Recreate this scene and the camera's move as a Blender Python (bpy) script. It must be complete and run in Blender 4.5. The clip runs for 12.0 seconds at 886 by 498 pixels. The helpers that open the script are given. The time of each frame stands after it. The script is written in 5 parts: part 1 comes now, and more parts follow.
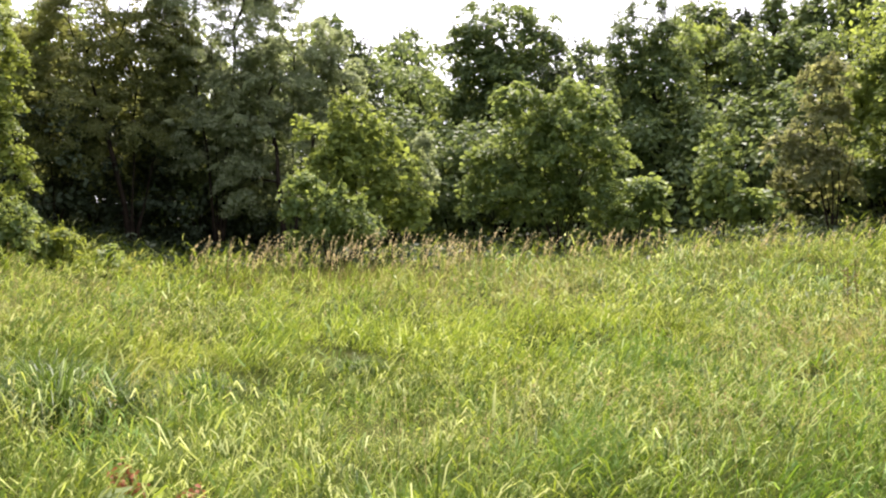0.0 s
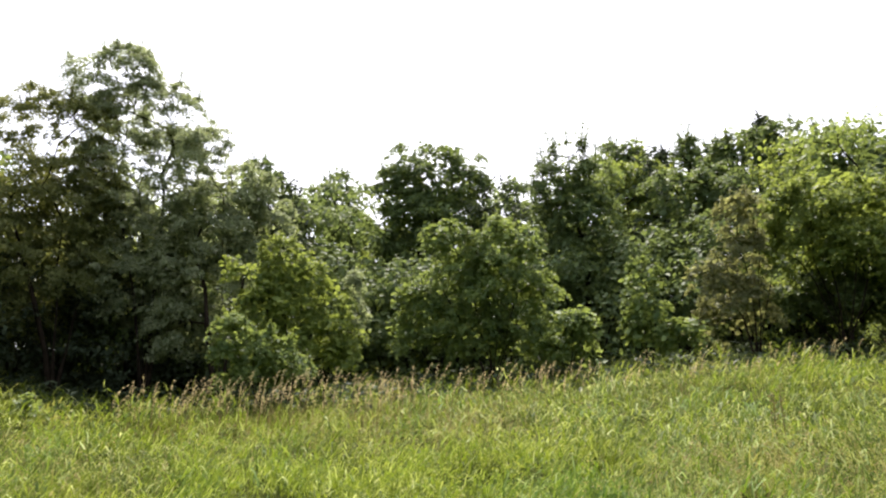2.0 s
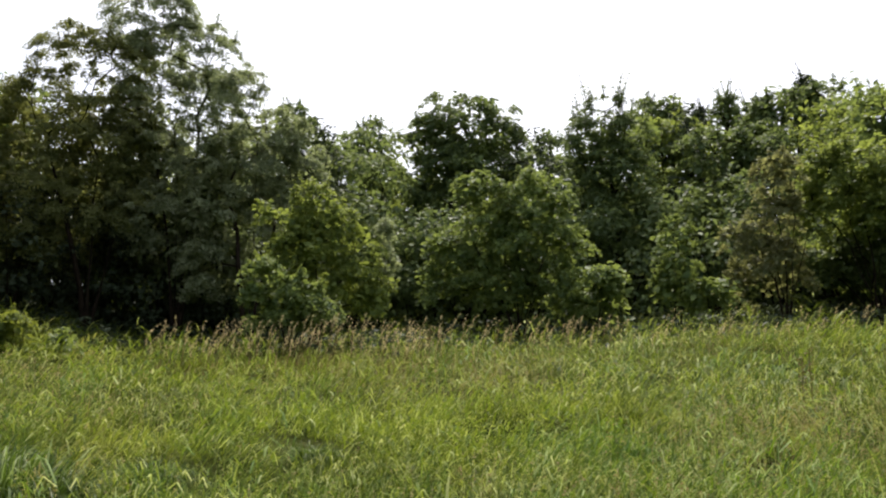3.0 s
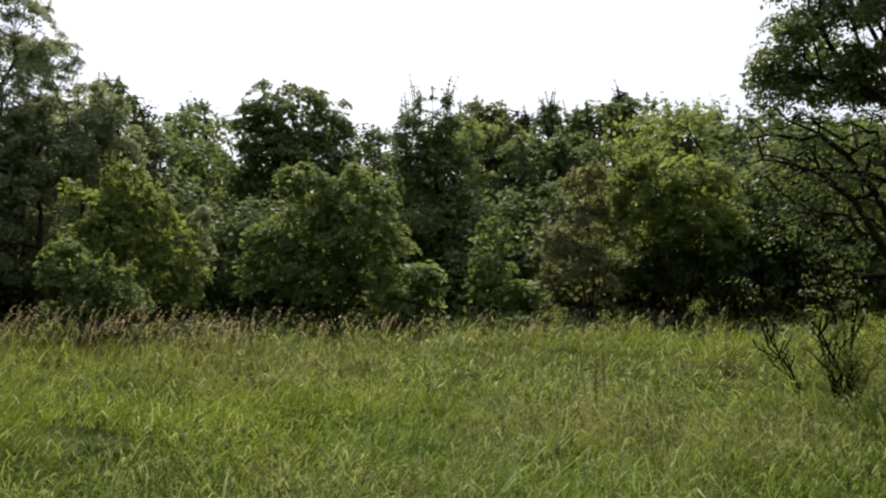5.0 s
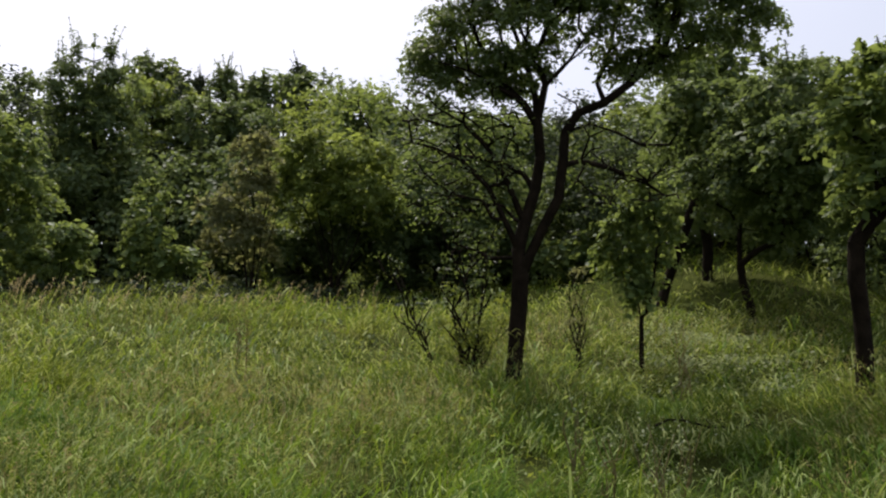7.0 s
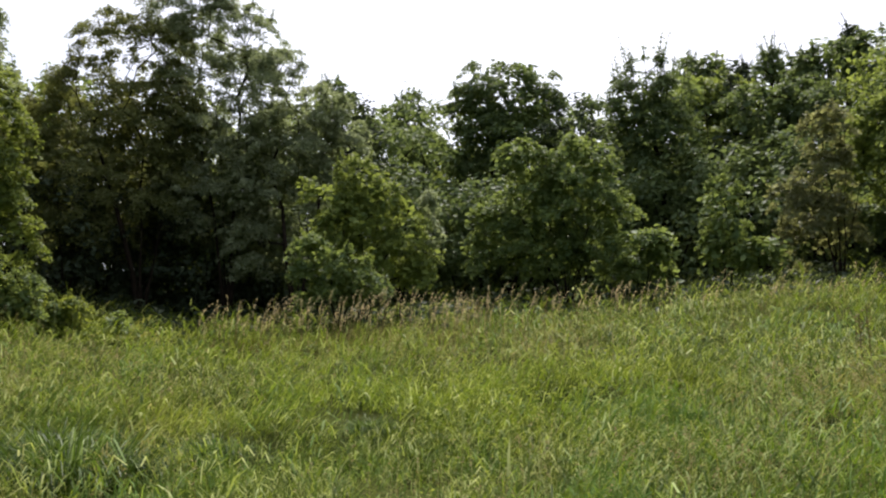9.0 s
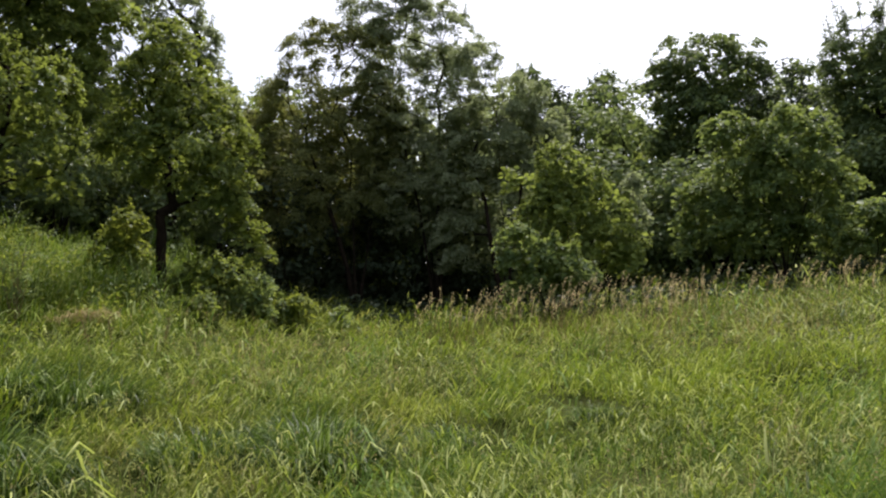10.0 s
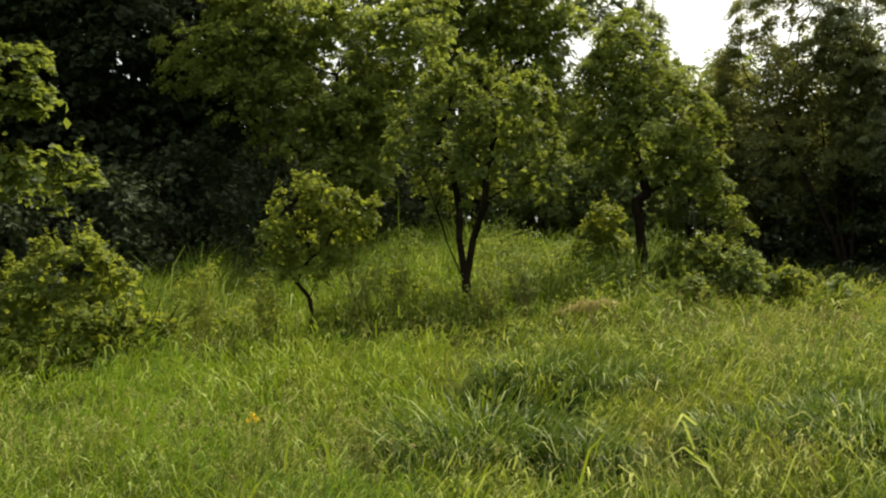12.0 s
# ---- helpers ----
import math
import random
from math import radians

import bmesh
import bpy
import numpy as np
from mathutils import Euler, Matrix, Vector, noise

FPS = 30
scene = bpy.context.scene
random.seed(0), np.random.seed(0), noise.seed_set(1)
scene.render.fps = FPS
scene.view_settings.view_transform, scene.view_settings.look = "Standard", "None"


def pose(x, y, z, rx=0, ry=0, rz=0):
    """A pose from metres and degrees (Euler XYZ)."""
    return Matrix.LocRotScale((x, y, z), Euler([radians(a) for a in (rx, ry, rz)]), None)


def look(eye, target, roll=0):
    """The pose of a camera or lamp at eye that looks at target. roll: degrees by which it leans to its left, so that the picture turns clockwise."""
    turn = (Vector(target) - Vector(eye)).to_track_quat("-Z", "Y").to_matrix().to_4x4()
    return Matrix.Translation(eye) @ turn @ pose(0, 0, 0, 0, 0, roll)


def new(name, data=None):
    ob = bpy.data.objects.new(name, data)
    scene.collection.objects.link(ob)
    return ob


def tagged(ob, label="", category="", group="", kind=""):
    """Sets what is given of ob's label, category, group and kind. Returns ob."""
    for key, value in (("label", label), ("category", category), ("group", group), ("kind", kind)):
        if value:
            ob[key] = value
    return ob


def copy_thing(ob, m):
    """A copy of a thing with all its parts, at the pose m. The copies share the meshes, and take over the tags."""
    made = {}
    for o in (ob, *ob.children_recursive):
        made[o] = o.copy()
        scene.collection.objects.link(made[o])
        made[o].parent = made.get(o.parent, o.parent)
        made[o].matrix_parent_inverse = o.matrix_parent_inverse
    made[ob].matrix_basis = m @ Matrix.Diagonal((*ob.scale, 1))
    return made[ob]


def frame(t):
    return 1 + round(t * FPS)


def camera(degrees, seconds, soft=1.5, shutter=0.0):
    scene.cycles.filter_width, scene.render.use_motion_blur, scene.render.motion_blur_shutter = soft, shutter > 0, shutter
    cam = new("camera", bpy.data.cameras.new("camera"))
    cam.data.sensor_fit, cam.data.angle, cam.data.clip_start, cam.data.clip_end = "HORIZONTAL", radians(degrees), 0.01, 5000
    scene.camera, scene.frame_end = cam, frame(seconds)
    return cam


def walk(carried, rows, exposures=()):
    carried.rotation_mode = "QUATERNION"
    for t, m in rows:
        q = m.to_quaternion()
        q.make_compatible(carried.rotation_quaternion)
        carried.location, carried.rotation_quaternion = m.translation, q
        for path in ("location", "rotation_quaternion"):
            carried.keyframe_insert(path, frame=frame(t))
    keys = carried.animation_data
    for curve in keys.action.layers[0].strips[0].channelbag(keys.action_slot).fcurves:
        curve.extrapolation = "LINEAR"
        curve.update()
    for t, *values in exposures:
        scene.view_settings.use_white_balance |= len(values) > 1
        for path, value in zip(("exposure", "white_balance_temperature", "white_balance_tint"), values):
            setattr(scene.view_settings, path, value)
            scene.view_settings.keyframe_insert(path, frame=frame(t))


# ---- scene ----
cam = camera(51.9, 12.0, soft=2.2)

# The phone is held at arm's length and swings round the body: yaw, pitch, roll about a hillside's tilted axis.
TILT, ARM, EYE = pose(0, 0, 0, 5, 0, 0), 0.88, 1.55
PATH = [
    (0.0, -0.00, -0.00, -0.00),
    (0.5, -3.10, 1.90, 0.15),
    (1.0, -2.82, 4.66, -0.70),
    (1.5, -0.78, 3.50, 0.72),
    (2.0, -4.01, 8.51, 1.81),
    (2.5, -3.29, 6.44, 0.23),
    (2.7, -2.89, 5.98, 0.03),
    (3.1, -2.20, 5.24, -0.62),
    (3.5, -1.82, 4.47, -1.71),
    (3.9, -2.49, 4.03, -2.49),
    (4.3, -4.95, 4.28, -2.25),
    (4.5, -6.82, 4.68, -1.47),
    (5.0, -13.40, 5.39, -2.07),
    (5.5, -19.74, 5.32, -2.77),
    (6.0, -25.85, 4.98, -3.13),
    (6.5, -31.16, 4.80, -3.13),
    (6.7, -33.13, 4.66, -3.67),
    (7.0, -33.82, 4.58, -3.50),
    (7.3, -30.97, 4.60, -2.89),
    (7.6, -25.79, 4.64, -2.03),
    (8.0, -17.30, 4.59, -0.87),
    (8.3, -11.28, 4.39, -0.23),
    (8.5, -7.62, 4.18, 0.09),
    (9.0, 0.48, 3.63, 1.64),
    (9.5, 8.14, 3.63, 3.20),
    (10.0, 12.98, 3.48, 3.75),
    (10.5, 17.83, 4.34, 4.84),
    (11.0, 23.11, 5.12, 5.27),
    (11.5, 31.01, 5.14, 6.56),
    (12.0, 41.69, 5.67, 8.61),
]
STOPS = [(0.0, 1.30, 6450, 20), (0.5, 1.31, 6450, 19), (1.0, 1.31, 6450, 18), (1.5, 1.09, 6400, 16), (2.0, 0.84, 6400, 14), (2.5, 0.48, 6400, 12), (4.3, -0.08, 6350, 12),
         (6.5, -0.22, 6250, 15), (8.3, 0.05, 6250, 13), (9.5, 0.14, 6150, 15), (10.5, 0.17, 6200, 15), (12.0, 0.27, 7700, 1)]


def held(yaw, pitch, roll):
    a = radians(yaw)
    m = TILT @ pose(-ARM * math.sin(a), ARM * math.cos(a), 0, 90 + pitch, roll, yaw)
    return pose(0, 0, EYE) @ m


walk(cam, [(t, held(y, p, r)) for t, y, p, r in PATH], STOPS)

# ---- light ----
SUN_SIDE, SUN_HEIGHT = 8, 60        # degrees to the right of +y, degrees above the horizon
world = bpy.data.worlds.new("sky")
scene.world = world
world.use_nodes = True
wn, wl = world.node_tree.nodes, world.node_tree.links
sky = wn.new("ShaderNodeTexSky")
sky.sky_type = "NISHITA"
sky.sun_disc = False
sky.sun_elevation, sky.sun_rotation = radians(SUN_HEIGHT), radians(SUN_SIDE)
sky.air_density, sky.dust_density, sky.ozone_density = 1.0, 6.0, 1.0
haze = wn.new("ShaderNodeMix")
haze.data_type = "RGBA"
haze.inputs["Factor"].default_value = 0.14
haze.inputs[7].default_value = (27.0, 27.0, 27.0, 1)
wl.new(sky.outputs[0], haze.inputs[6])
wl.new(haze.outputs[2], wn["Background"].inputs[0])
wn["Background"].inputs[1].default_value = 0.13

sun = new("sun", bpy.data.lights.new("sun", "SUN"))
sun.data.energy, sun.data.angle, sun.data.color = 5.0, radians(1.0), (1.0, 0.94, 0.82)
az, el = radians(SUN_SIDE), radians(SUN_HEIGHT)
sun.matrix_world = look((60 * math.sin(az) * math.cos(el), 60 * math.cos(az) * math.cos(el), 60 * math.sin(el)), (0, 0, 0))


# ---- materials ----
def shade(name):
    m = bpy.data.materials.new(name)
    m.use_nodes = True
    nt = m.node_tree
    nt.nodes.clear()
    out = nt.nodes.new("ShaderNodeOutputMaterial")

    def node(kind, **inputs):
        n = nt.nodes.new("ShaderNode" + kind)
        for key, value in inputs.items():
            sock = n.inputs[key.replace("_", " ")]
            if isinstance(value, bpy.types.NodeSocket):
                nt.links.new(value, sock)
            else:
                sock.default_value = value
        return n

    def mix(f, a, b, blend="MIX"):
        n = nt.nodes.new("ShaderNodeMix")
        n.data_type, n.blend_type = "RGBA", blend
        for sock, value in ((n.inputs[0], f), (n.inputs[6], a), (n.inputs[7], b)):
            if isinstance(value, bpy.types.NodeSocket):
                nt.links.new(value, sock)
            else:
                sock.default_value = value if sock == n.inputs[0] else (*value, 1)
        return n.outputs[2]

    def ramp(value, lo, hi, to_lo=0.0, to_hi=1.0):
        n = node("MapRange", Value=value, From_Min=lo, From_Max=hi, To_Min=to_lo, To_Max=to_hi)
        return n.outputs[0]

    def noisy(scale, detail=3.0):
        place = node("NewGeometry").outputs["Position"]
        return node("TexNoise", Vector=place, Scale=scale, Detail=detail).outputs[0]

    return m, nt, out, node, mix, ramp, noisy


def leafy(name, dark, light, through_colour, patch=0.6, sheer=0.45, gloss=0.35, dry=None, dry_from=0.62, cool=None, roughness=0.6, pale=None, even=0.7, fleck=0.5, spread=(0.2, 0.8)):
    """Thin green leaf or blade: lets light through, each leaf its own tone, patches of tone in the crown. pale: sheen
    put into the colour of some blades.
    """
    m, nt, out, node, mix, ramp, noisy = shade(name)
    one = node("NewGeometry").outputs["Random Per Island"]
    tone = mix(ramp(one, 0, 1, spread[0], spread[1]), dark, light)
    tone = mix(ramp(noisy(patch, 4), 0.38, 0.66, 0, even), tone, light)
    tone = mix(ramp(noisy(patch * 6, 3), 0.42, 0.62, 0, fleck), tone, dark)
    # Some blades are paler: sheen from the sky is put into their tone.
    if pale:
        tone = mix(ramp(one, 0.70, 0.86, 0, 0.85), tone, pale)
    if cool:
        tone = mix(ramp(noisy(patch * 1.3, 4), 0.5, 0.62, 0, 0.8), tone, cool)
    if dry:
        tone = mix(ramp(noisy(patch * 0.55, 5), dry_from, dry_from + 0.12, 0, 0.75), tone, dry)
    lit = mix(0.55, tone, through_colour)
    face = node("BsdfPrincipled", Base_Color=tone, Roughness=roughness)
    face.inputs["Specular IOR Level"].default_value = gloss
    back = node("BsdfTranslucent", Color=lit)
    both = node("MixShader", Fac=sheer)
    nt.links.new(face.outputs[0], both.inputs[1])
    nt.links.new(back.outputs[0], both.inputs[2])
    nt.links.new(both.outputs[0], out.inputs[0])
    return m


def rough(name, a, b, scale, fine, bump=0.4, roughness=0.9, shine=0.2):
    """Bark, soil, dry stems: two scales of tone and a relief."""
    m, nt, out, node, mix, ramp, noisy = shade(name)
    big, small = noisy(scale, 5), noisy(fine, 6)
    tone = mix(ramp(big, 0.35, 0.65), a, b)
    tone = mix(ramp(small, 0.35, 0.7, 0, 0.5), tone, tuple(v * 0.45 for v in a))
    face = node("BsdfPrincipled", Base_Color=tone, Roughness=roughness)
    face.inputs["Specular IOR Level"].default_value = shine
    relief = node("Bump", Strength=bump, Distance=0.02, Height=small)
    nt.links.new(relief.outputs[0], face.inputs["Normal"])
    nt.links.new(face.outputs[0], out.inputs[0])
    return m


GREEN = dict(
    mid=leafy("leaf_mid_green", (0.041, 0.073, 0.032), (0.151, 0.195, 0.075), (0.346, 0.429, 0.097), sheer=0.37, gloss=0.15, roughness=0.55, even=0.35, fleck=0.7, spread=(0, 1.0)),
    # Deep shade under the oak and willows is put into this low tone.
    dark=leafy("leaf_dark_shade_toned", (0.025, 0.038, 0.023), (0.056, 0.074, 0.038), (0.118, 0.150, 0.048), sheer=0.2, gloss=0.1),
    yellow=leafy("leaf_yellow_green", (0.050, 0.087, 0.025), (0.237, 0.287, 0.069), (0.474, 0.552, 0.090), sheer=0.43, gloss=0.15, roughness=0.55, even=0.35, fleck=0.7, spread=(0, 1.0)),
    silver=leafy("leaf_silver_green", (0.077, 0.107, 0.057), (0.352, 0.382, 0.226), (0.493, 0.570, 0.205), sheer=0.41, gloss=0.15, roughness=0.55, even=0.35, fleck=0.7, spread=(0, 1.0)),
    fresh=leafy("leaf_fresh_green", (0.050, 0.090, 0.035), (0.186, 0.244, 0.077), (0.442, 0.528, 0.097), sheer=0.40, gloss=0.15, roughness=0.55, even=0.35, fleck=0.7, spread=(0, 1.0)),
    apple=leafy("leaf_apple_green", (0.028, 0.054, 0.019), (0.155, 0.205, 0.064), (0.35, 0.45, 0.075), sheer=0.34, gloss=0.35, roughness=0.5, even=0.35, fleck=0.7, spread=(0, 1.0)),
    pear=leafy("leaf_pear_green", (0.052, 0.088, 0.028), (0.187, 0.233, 0.058), (0.408, 0.473, 0.059), sheer=0.41, gloss=0.15, roughness=0.55, even=0.35, fleck=0.7, spread=(0, 1.0)),
    nettle=leafy("leaf_nettle_green", (0.057, 0.090, 0.026), (0.215, 0.264, 0.055), (0.499, 0.550, 0.060), sheer=0.43, gloss=0.15, roughness=0.55, even=0.35, fleck=0.7, spread=(0, 1.0)),
    olive=leafy("leaf_olive_green", (0.066, 0.085, 0.032), (0.213, 0.226, 0.081), (0.430, 0.452, 0.104), sheer=0.35, gloss=0.15, roughness=0.55, even=0.35, fleck=0.7, spread=(0, 1.0)),
    brown=leafy("leaf_brownish_green", (0.067, 0.090, 0.039), (0.239, 0.238, 0.111), (0.430, 0.429, 0.125), gloss=0.15, roughness=0.55, even=0.35, fleck=0.7, spread=(0, 1.0)),
)
BARK = rough("bark_dark", (0.012, 0.009, 0.006), (0.026, 0.019, 0.013), 6, 45, 0.8, 1.0, 0.05)
SOIL = rough("meadow_soil", (0.036, 0.048, 0.012), (0.075, 0.084, 0.025), 0.6, 14, 0.8, 1.0, 0.0)
GRASS = leafy("meadow_blades", (0.014, 0.034, 0.005), (0.180, 0.226, 0.036), (0.34, 0.42, 0.038), 0.6, 0.42, 0.02, (0.36, 0.29, 0.10), 0.57, (0.072, 0.142, 0.020), 0.45, (0.51, 0.54, 0.20), 0.3, 0.9, (0, 1))
FRESH_GRASS = leafy("fresh_green_blades", (0.012, 0.032, 0.004), (0.118, 0.188, 0.022), (0.25, 0.37, 0.024), 0.6, 0.4, 0.02, cool=(0.062, 0.138, 0.020), roughness=0.45, pale=(0.44, 0.52, 0.21), even=0.3, fleck=0.9, spread=(0, 1))
LUSH = leafy("tussock_blades", (0.010, 0.028, 0.004), (0.085, 0.145, 0.022), (0.16, 0.25, 0.022), 1.2, 0.3, 0.12, roughness=0.45, pale=(0.34, 0.41, 0.16), even=0.1, spread=(0, 0.8))
ARCHED = leafy("arching_blades", (0.010, 0.028, 0.003), (0.15, 0.205, 0.024), (0.30, 0.39, 0.028), 0.7, 0.35, 0.04, cool=(0.085, 0.165, 0.030), roughness=0.5, pale=(0.49, 0.54, 0.22), even=0.15, fleck=0.7, spread=(0, 1))
STRAW = leafy("straw_seed_heads", (0.20, 0.16, 0.075), (0.40, 0.33, 0.155), (0.40, 0.32, 0.13), 0.8, 0.3, 0.05)
PALE = leafy("pale_green_seed_heads", (0.20, 0.23, 0.08), (0.42, 0.43, 0.14), (0.44, 0.46, 0.10), 0.8, 0.4, 0.04)
PINK = leafy("pinkish_seed_heads", (0.22, 0.15, 0.075), (0.40, 0.29, 0.155), (0.40, 0.28, 0.13), 0.8, 0.35, 0.1)
REED_HEAD = leafy("reed_plumes", (0.29, 0.23, 0.115), (0.57, 0.47, 0.26), (0.62, 0.52, 0.27), 0.8, 0.6, 0.1)
REED_STEM = leafy("reed_stems", (0.10, 0.075, 0.03), (0.22, 0.18, 0.07), (0.25, 0.2, 0.07), 0.8, 0.3, 0.3)
RUST = leafy("dock_seeds", (0.19, 0.065, 0.03), (0.36, 0.14, 0.065), (0.38, 0.14, 0.06), 3.0, 0.3, 0.2)
PETAL = leafy("yellow_petals", (0.55, 0.36, 0.02), (0.75, 0.52, 0.03), (0.7, 0.5, 0.03), 3.0, 0.3, 0.3)


# ---- mesh helpers ----
def mesh_of(name, verts, faces, material):
    """verts (n, 3), faces (m, k) as arrays, into a mesh."""
    verts, faces = np.asarray(verts, np.float32), np.asarray(faces, np.int32)
    me = bpy.data.meshes.new(name)
    k = faces.shape[1]
    me.vertices.add(len(verts))
    me.vertices.foreach_set("co", verts.ravel())
    me.loops.add(faces.size)
    me.loops.foreach_set("vertex_index", faces.ravel())
    me.polygons.add(len(faces))
    me.polygons.foreach_set("loop_start", np.arange(0, faces.size, k, dtype=np.int32))
    me.update(calc_edges=True)
    me.validate()
    me.materials.append(material)
    return me


def part(name, me, parent, label=""):
    ob = new(name, me)
    ob.parent = parent
    return tagged(ob, label)


def unit(v):
    return v / (np.linalg.norm(v, axis=-1, keepdims=True) + 1e-9)


def leaf_arrays(rng, at, out, length, slim=0.55, up=0.6, wild=0.8):
    """Folded pointed leaves at the points, facing roughly out and up."""
    n = len(at)
    nor = unit(unit(out) * 0.55 + np.array([0, 0, up]) + rng.normal(0, wild * 0.6, (n, 3)))
    way = rng.normal(0, 1, (n, 3)) + unit(out) * 0.7 + np.array([0, 0, -0.35])
    way = unit(way - nor * (way * nor).sum(1, keepdims=True))
    side = np.cross(nor, way)
    ln = length * rng.uniform(0.65, 1.3, (n, 1))
    wd = ln * slim * 0.5
    v = np.stack([at - way * ln * 0.5, at + side * wd + nor * wd * 0.35, at + way * ln * 0.5, at - side * wd + nor * wd * 0.35], 1)
    base = np.arange(n)[:, None] * 4
    f = np.concatenate([base + [0, 2, 1], base + [0, 3, 2]], 1).reshape(-1, 3)
    return v.reshape(-1, 3), f


def blade_arrays(rng, root, length, width, lean, lean_way, pieces=2, flop=0.22, first=0.58):
    """Grass blades that arch over: each piece leans further than the one below. lean: how far it bows, 0 upright to 2 drooping."""
    n = len(root)
    turn = lean_way + np.pi / 2 + rng.normal(0, 0.6, n)
    side = np.stack([np.cos(turn), np.sin(turn), 0 * turn], 1) * width[:, None] * 0.5
    over = np.stack([np.cos(lean_way), np.sin(lean_way), 0 * turn], 1)
    shares = (first, 1 - first) if pieces == 2 else (0.46, 0.30, 0.24)
    bend = 0.06 + flop * lean
    at = root
    rows = [root - side, root + side]
    for k, share in enumerate(shares):
        step = over * np.sin(bend)[:, None] + np.array([0, 0, 1.0]) * np.cos(bend)[:, None]
        at = at + step * (length * share)[:, None]
        if k < pieces - 1:
            w = side * (0.95 - 0.2 * k)
            rows += [at - w, at + w]
        bend = bend + lean * (0.75 if pieces == 2 else 0.55)
    rows.append(at)
    m = 2 * pieces + 1
    v = np.stack(rows, 1)
    b = np.arange(n)[:, None] * m
    quads = []
    for k in range(pieces - 1):
        quads += [b + [2 * k, 2 * k + 1, 2 * k + 3], b + [2 * k, 2 * k + 3, 2 * k + 2]]
    f = np.concatenate(quads + [b + [m - 3, m - 2, m - 1]], 1).reshape(-1, 3)
    return v.reshape(-1, 3), f


def joined(pieces):
    vs, fs, k = [], [], 0
    for v, f in pieces:
        vs.append(v)
        fs.append(f + k)
        k += len(v)
    return np.concatenate(vs), np.concatenate(fs)


def limbs_mesh(name, nodes, parents, tip_radius, foot_radius, material, power=0.66):
    """A branching skeleton as tapered tubes; a limb is as thick as what it carries."""
    n = len(nodes)
    pos = np.array(nodes)
    load = np.zeros(n)
    kids = [[] for _ in range(n)]
    for i in range(n - 1, 0, -1):
        kids[parents[i]].append(i)
    for i in range(n - 1, -1, -1):
        load[i] = sum(load[k] for k in kids[i]) + (0.04 if kids[i] else 1.0)
    rad = tip_radius + (foot_radius - tip_radius) * (load / load[0]) ** power
    vs, fs, k = [], [], 0
    for i in range(1, n):
        p = parents[i]
        a, b = pos[p], pos[i]
        d = unit(b - a)
        ref = np.array([1.0, 0, 0]) if abs(d[2]) > 0.8 else np.array([0, 0, 1.0])
        u = unit(np.cross(d, ref))
        w = np.cross(d, u)
        r0 = min(rad[p], rad[i] * 1.3) if p else rad[p] * 1.15
        sides = 10 if r0 > 0.09 else 6 if r0 > 0.03 else 3
        t = np.arange(sides) * 2 * np.pi / sides
        ring = np.cos(t)[:, None] * u + np.sin(t)[:, None] * w
        wob = 1 + 0.10 * np.sin(t * 3 + i)[:, None]
        vs.append(np.concatenate([a - d * r0 * 0.25 + ring * r0 * wob, b + ring * rad[i] * wob]))
        j = np.arange(sides)
        jn = (j + 1) % sides
        fs.append(np.stack([k + j, k + jn, k + sides + jn, k + sides + j], 1))
        k += 2 * sides
    me = mesh_of(name, np.concatenate(vs), np.concatenate(fs), material)
    me.polygons.foreach_set("use_smooth", [True] * len(me.polygons))
    return me


def branched(rng, nodes, parents, tips, sag=0.06, barred=(), straight=0.3):
    """Joins every clump centre to the nearest part of the skeleton by a slightly bent twig."""
    root = np.array(nodes[-1])
    pts, par = [np.array(p) for p in nodes], list(parents)
    start = 1 if len(pts) > 2 else 0
    way = [0.0]
    for k in range(1, len(pts)):
        way.append(way[par[k]] + np.linalg.norm(pts[k] - pts[par[k]]))
    for c in sorted(tips, key=lambda c: np.linalg.norm(np.array(c) - root)):
        arr = np.array(pts)
        cost = np.linalg.norm(arr - c, axis=1) + 0.9 * np.maximum(arr[:, 2] - c[2], 0) + straight * np.array(way)
        cost[:start] += 50
        cost[list(barred)] += 50
        i = int(np.argmin(cost))
        gap = c - arr[i]
        ln = np.linalg.norm(gap)
        last = i
        cuts = 2 if ln > 0.7 else 1
        for k in range(1, cuts + 1):
            f = k / (cuts + 1)
            pts.append(arr[i] + gap * f + rng.normal(0, sag * ln, 3) + np.array([0, 0, sag * ln * (1 - f)]))
            par.append(last)
            way.append(way[last] + np.linalg.norm(pts[-1] - pts[last]))
            last = len(pts) - 1
        pts.append(np.array(c))
        par.append(last)
        way.append(way[last] + np.linalg.norm(pts[-1] - pts[last]))
    return pts, par


def crown_tips(rng, count, radius, low, high, shape="round", lumps=0.3):
    """Clump centres within a lumpy crown round the z axis."""
    seed = Vector(rng.uniform(-50, 50, 3))
    tips = []
    mid, half = (low + high) / 2, (high - low) / 2
    while len(tips) < count:
        u, a = rng.uniform(-1, 1), rng.uniform(0, 2 * math.pi)
        if shape == "dome":
            wide = math.sqrt(max(0, 1 - max(u, 0) ** 2)) * (1 if u > 0 else 1 - 0.25 * u * u)
        else:
            wide = math.sqrt(1 - u * u) ** 0.85
        if rng.uniform() > wide + 0.2:
            continue
        d = Vector((math.cos(a) * wide, math.sin(a) * wide, u))
        lump = 1 + lumps * 1.6 * noise.noise(d * 1.9 + seed)
        r = rng.uniform() ** 0.33 * lump
        tips.append(np.array([d.x * radius * r, d.y * radius * r, mid + u * half * (0.55 + 0.45 * lump)]))
    return tips


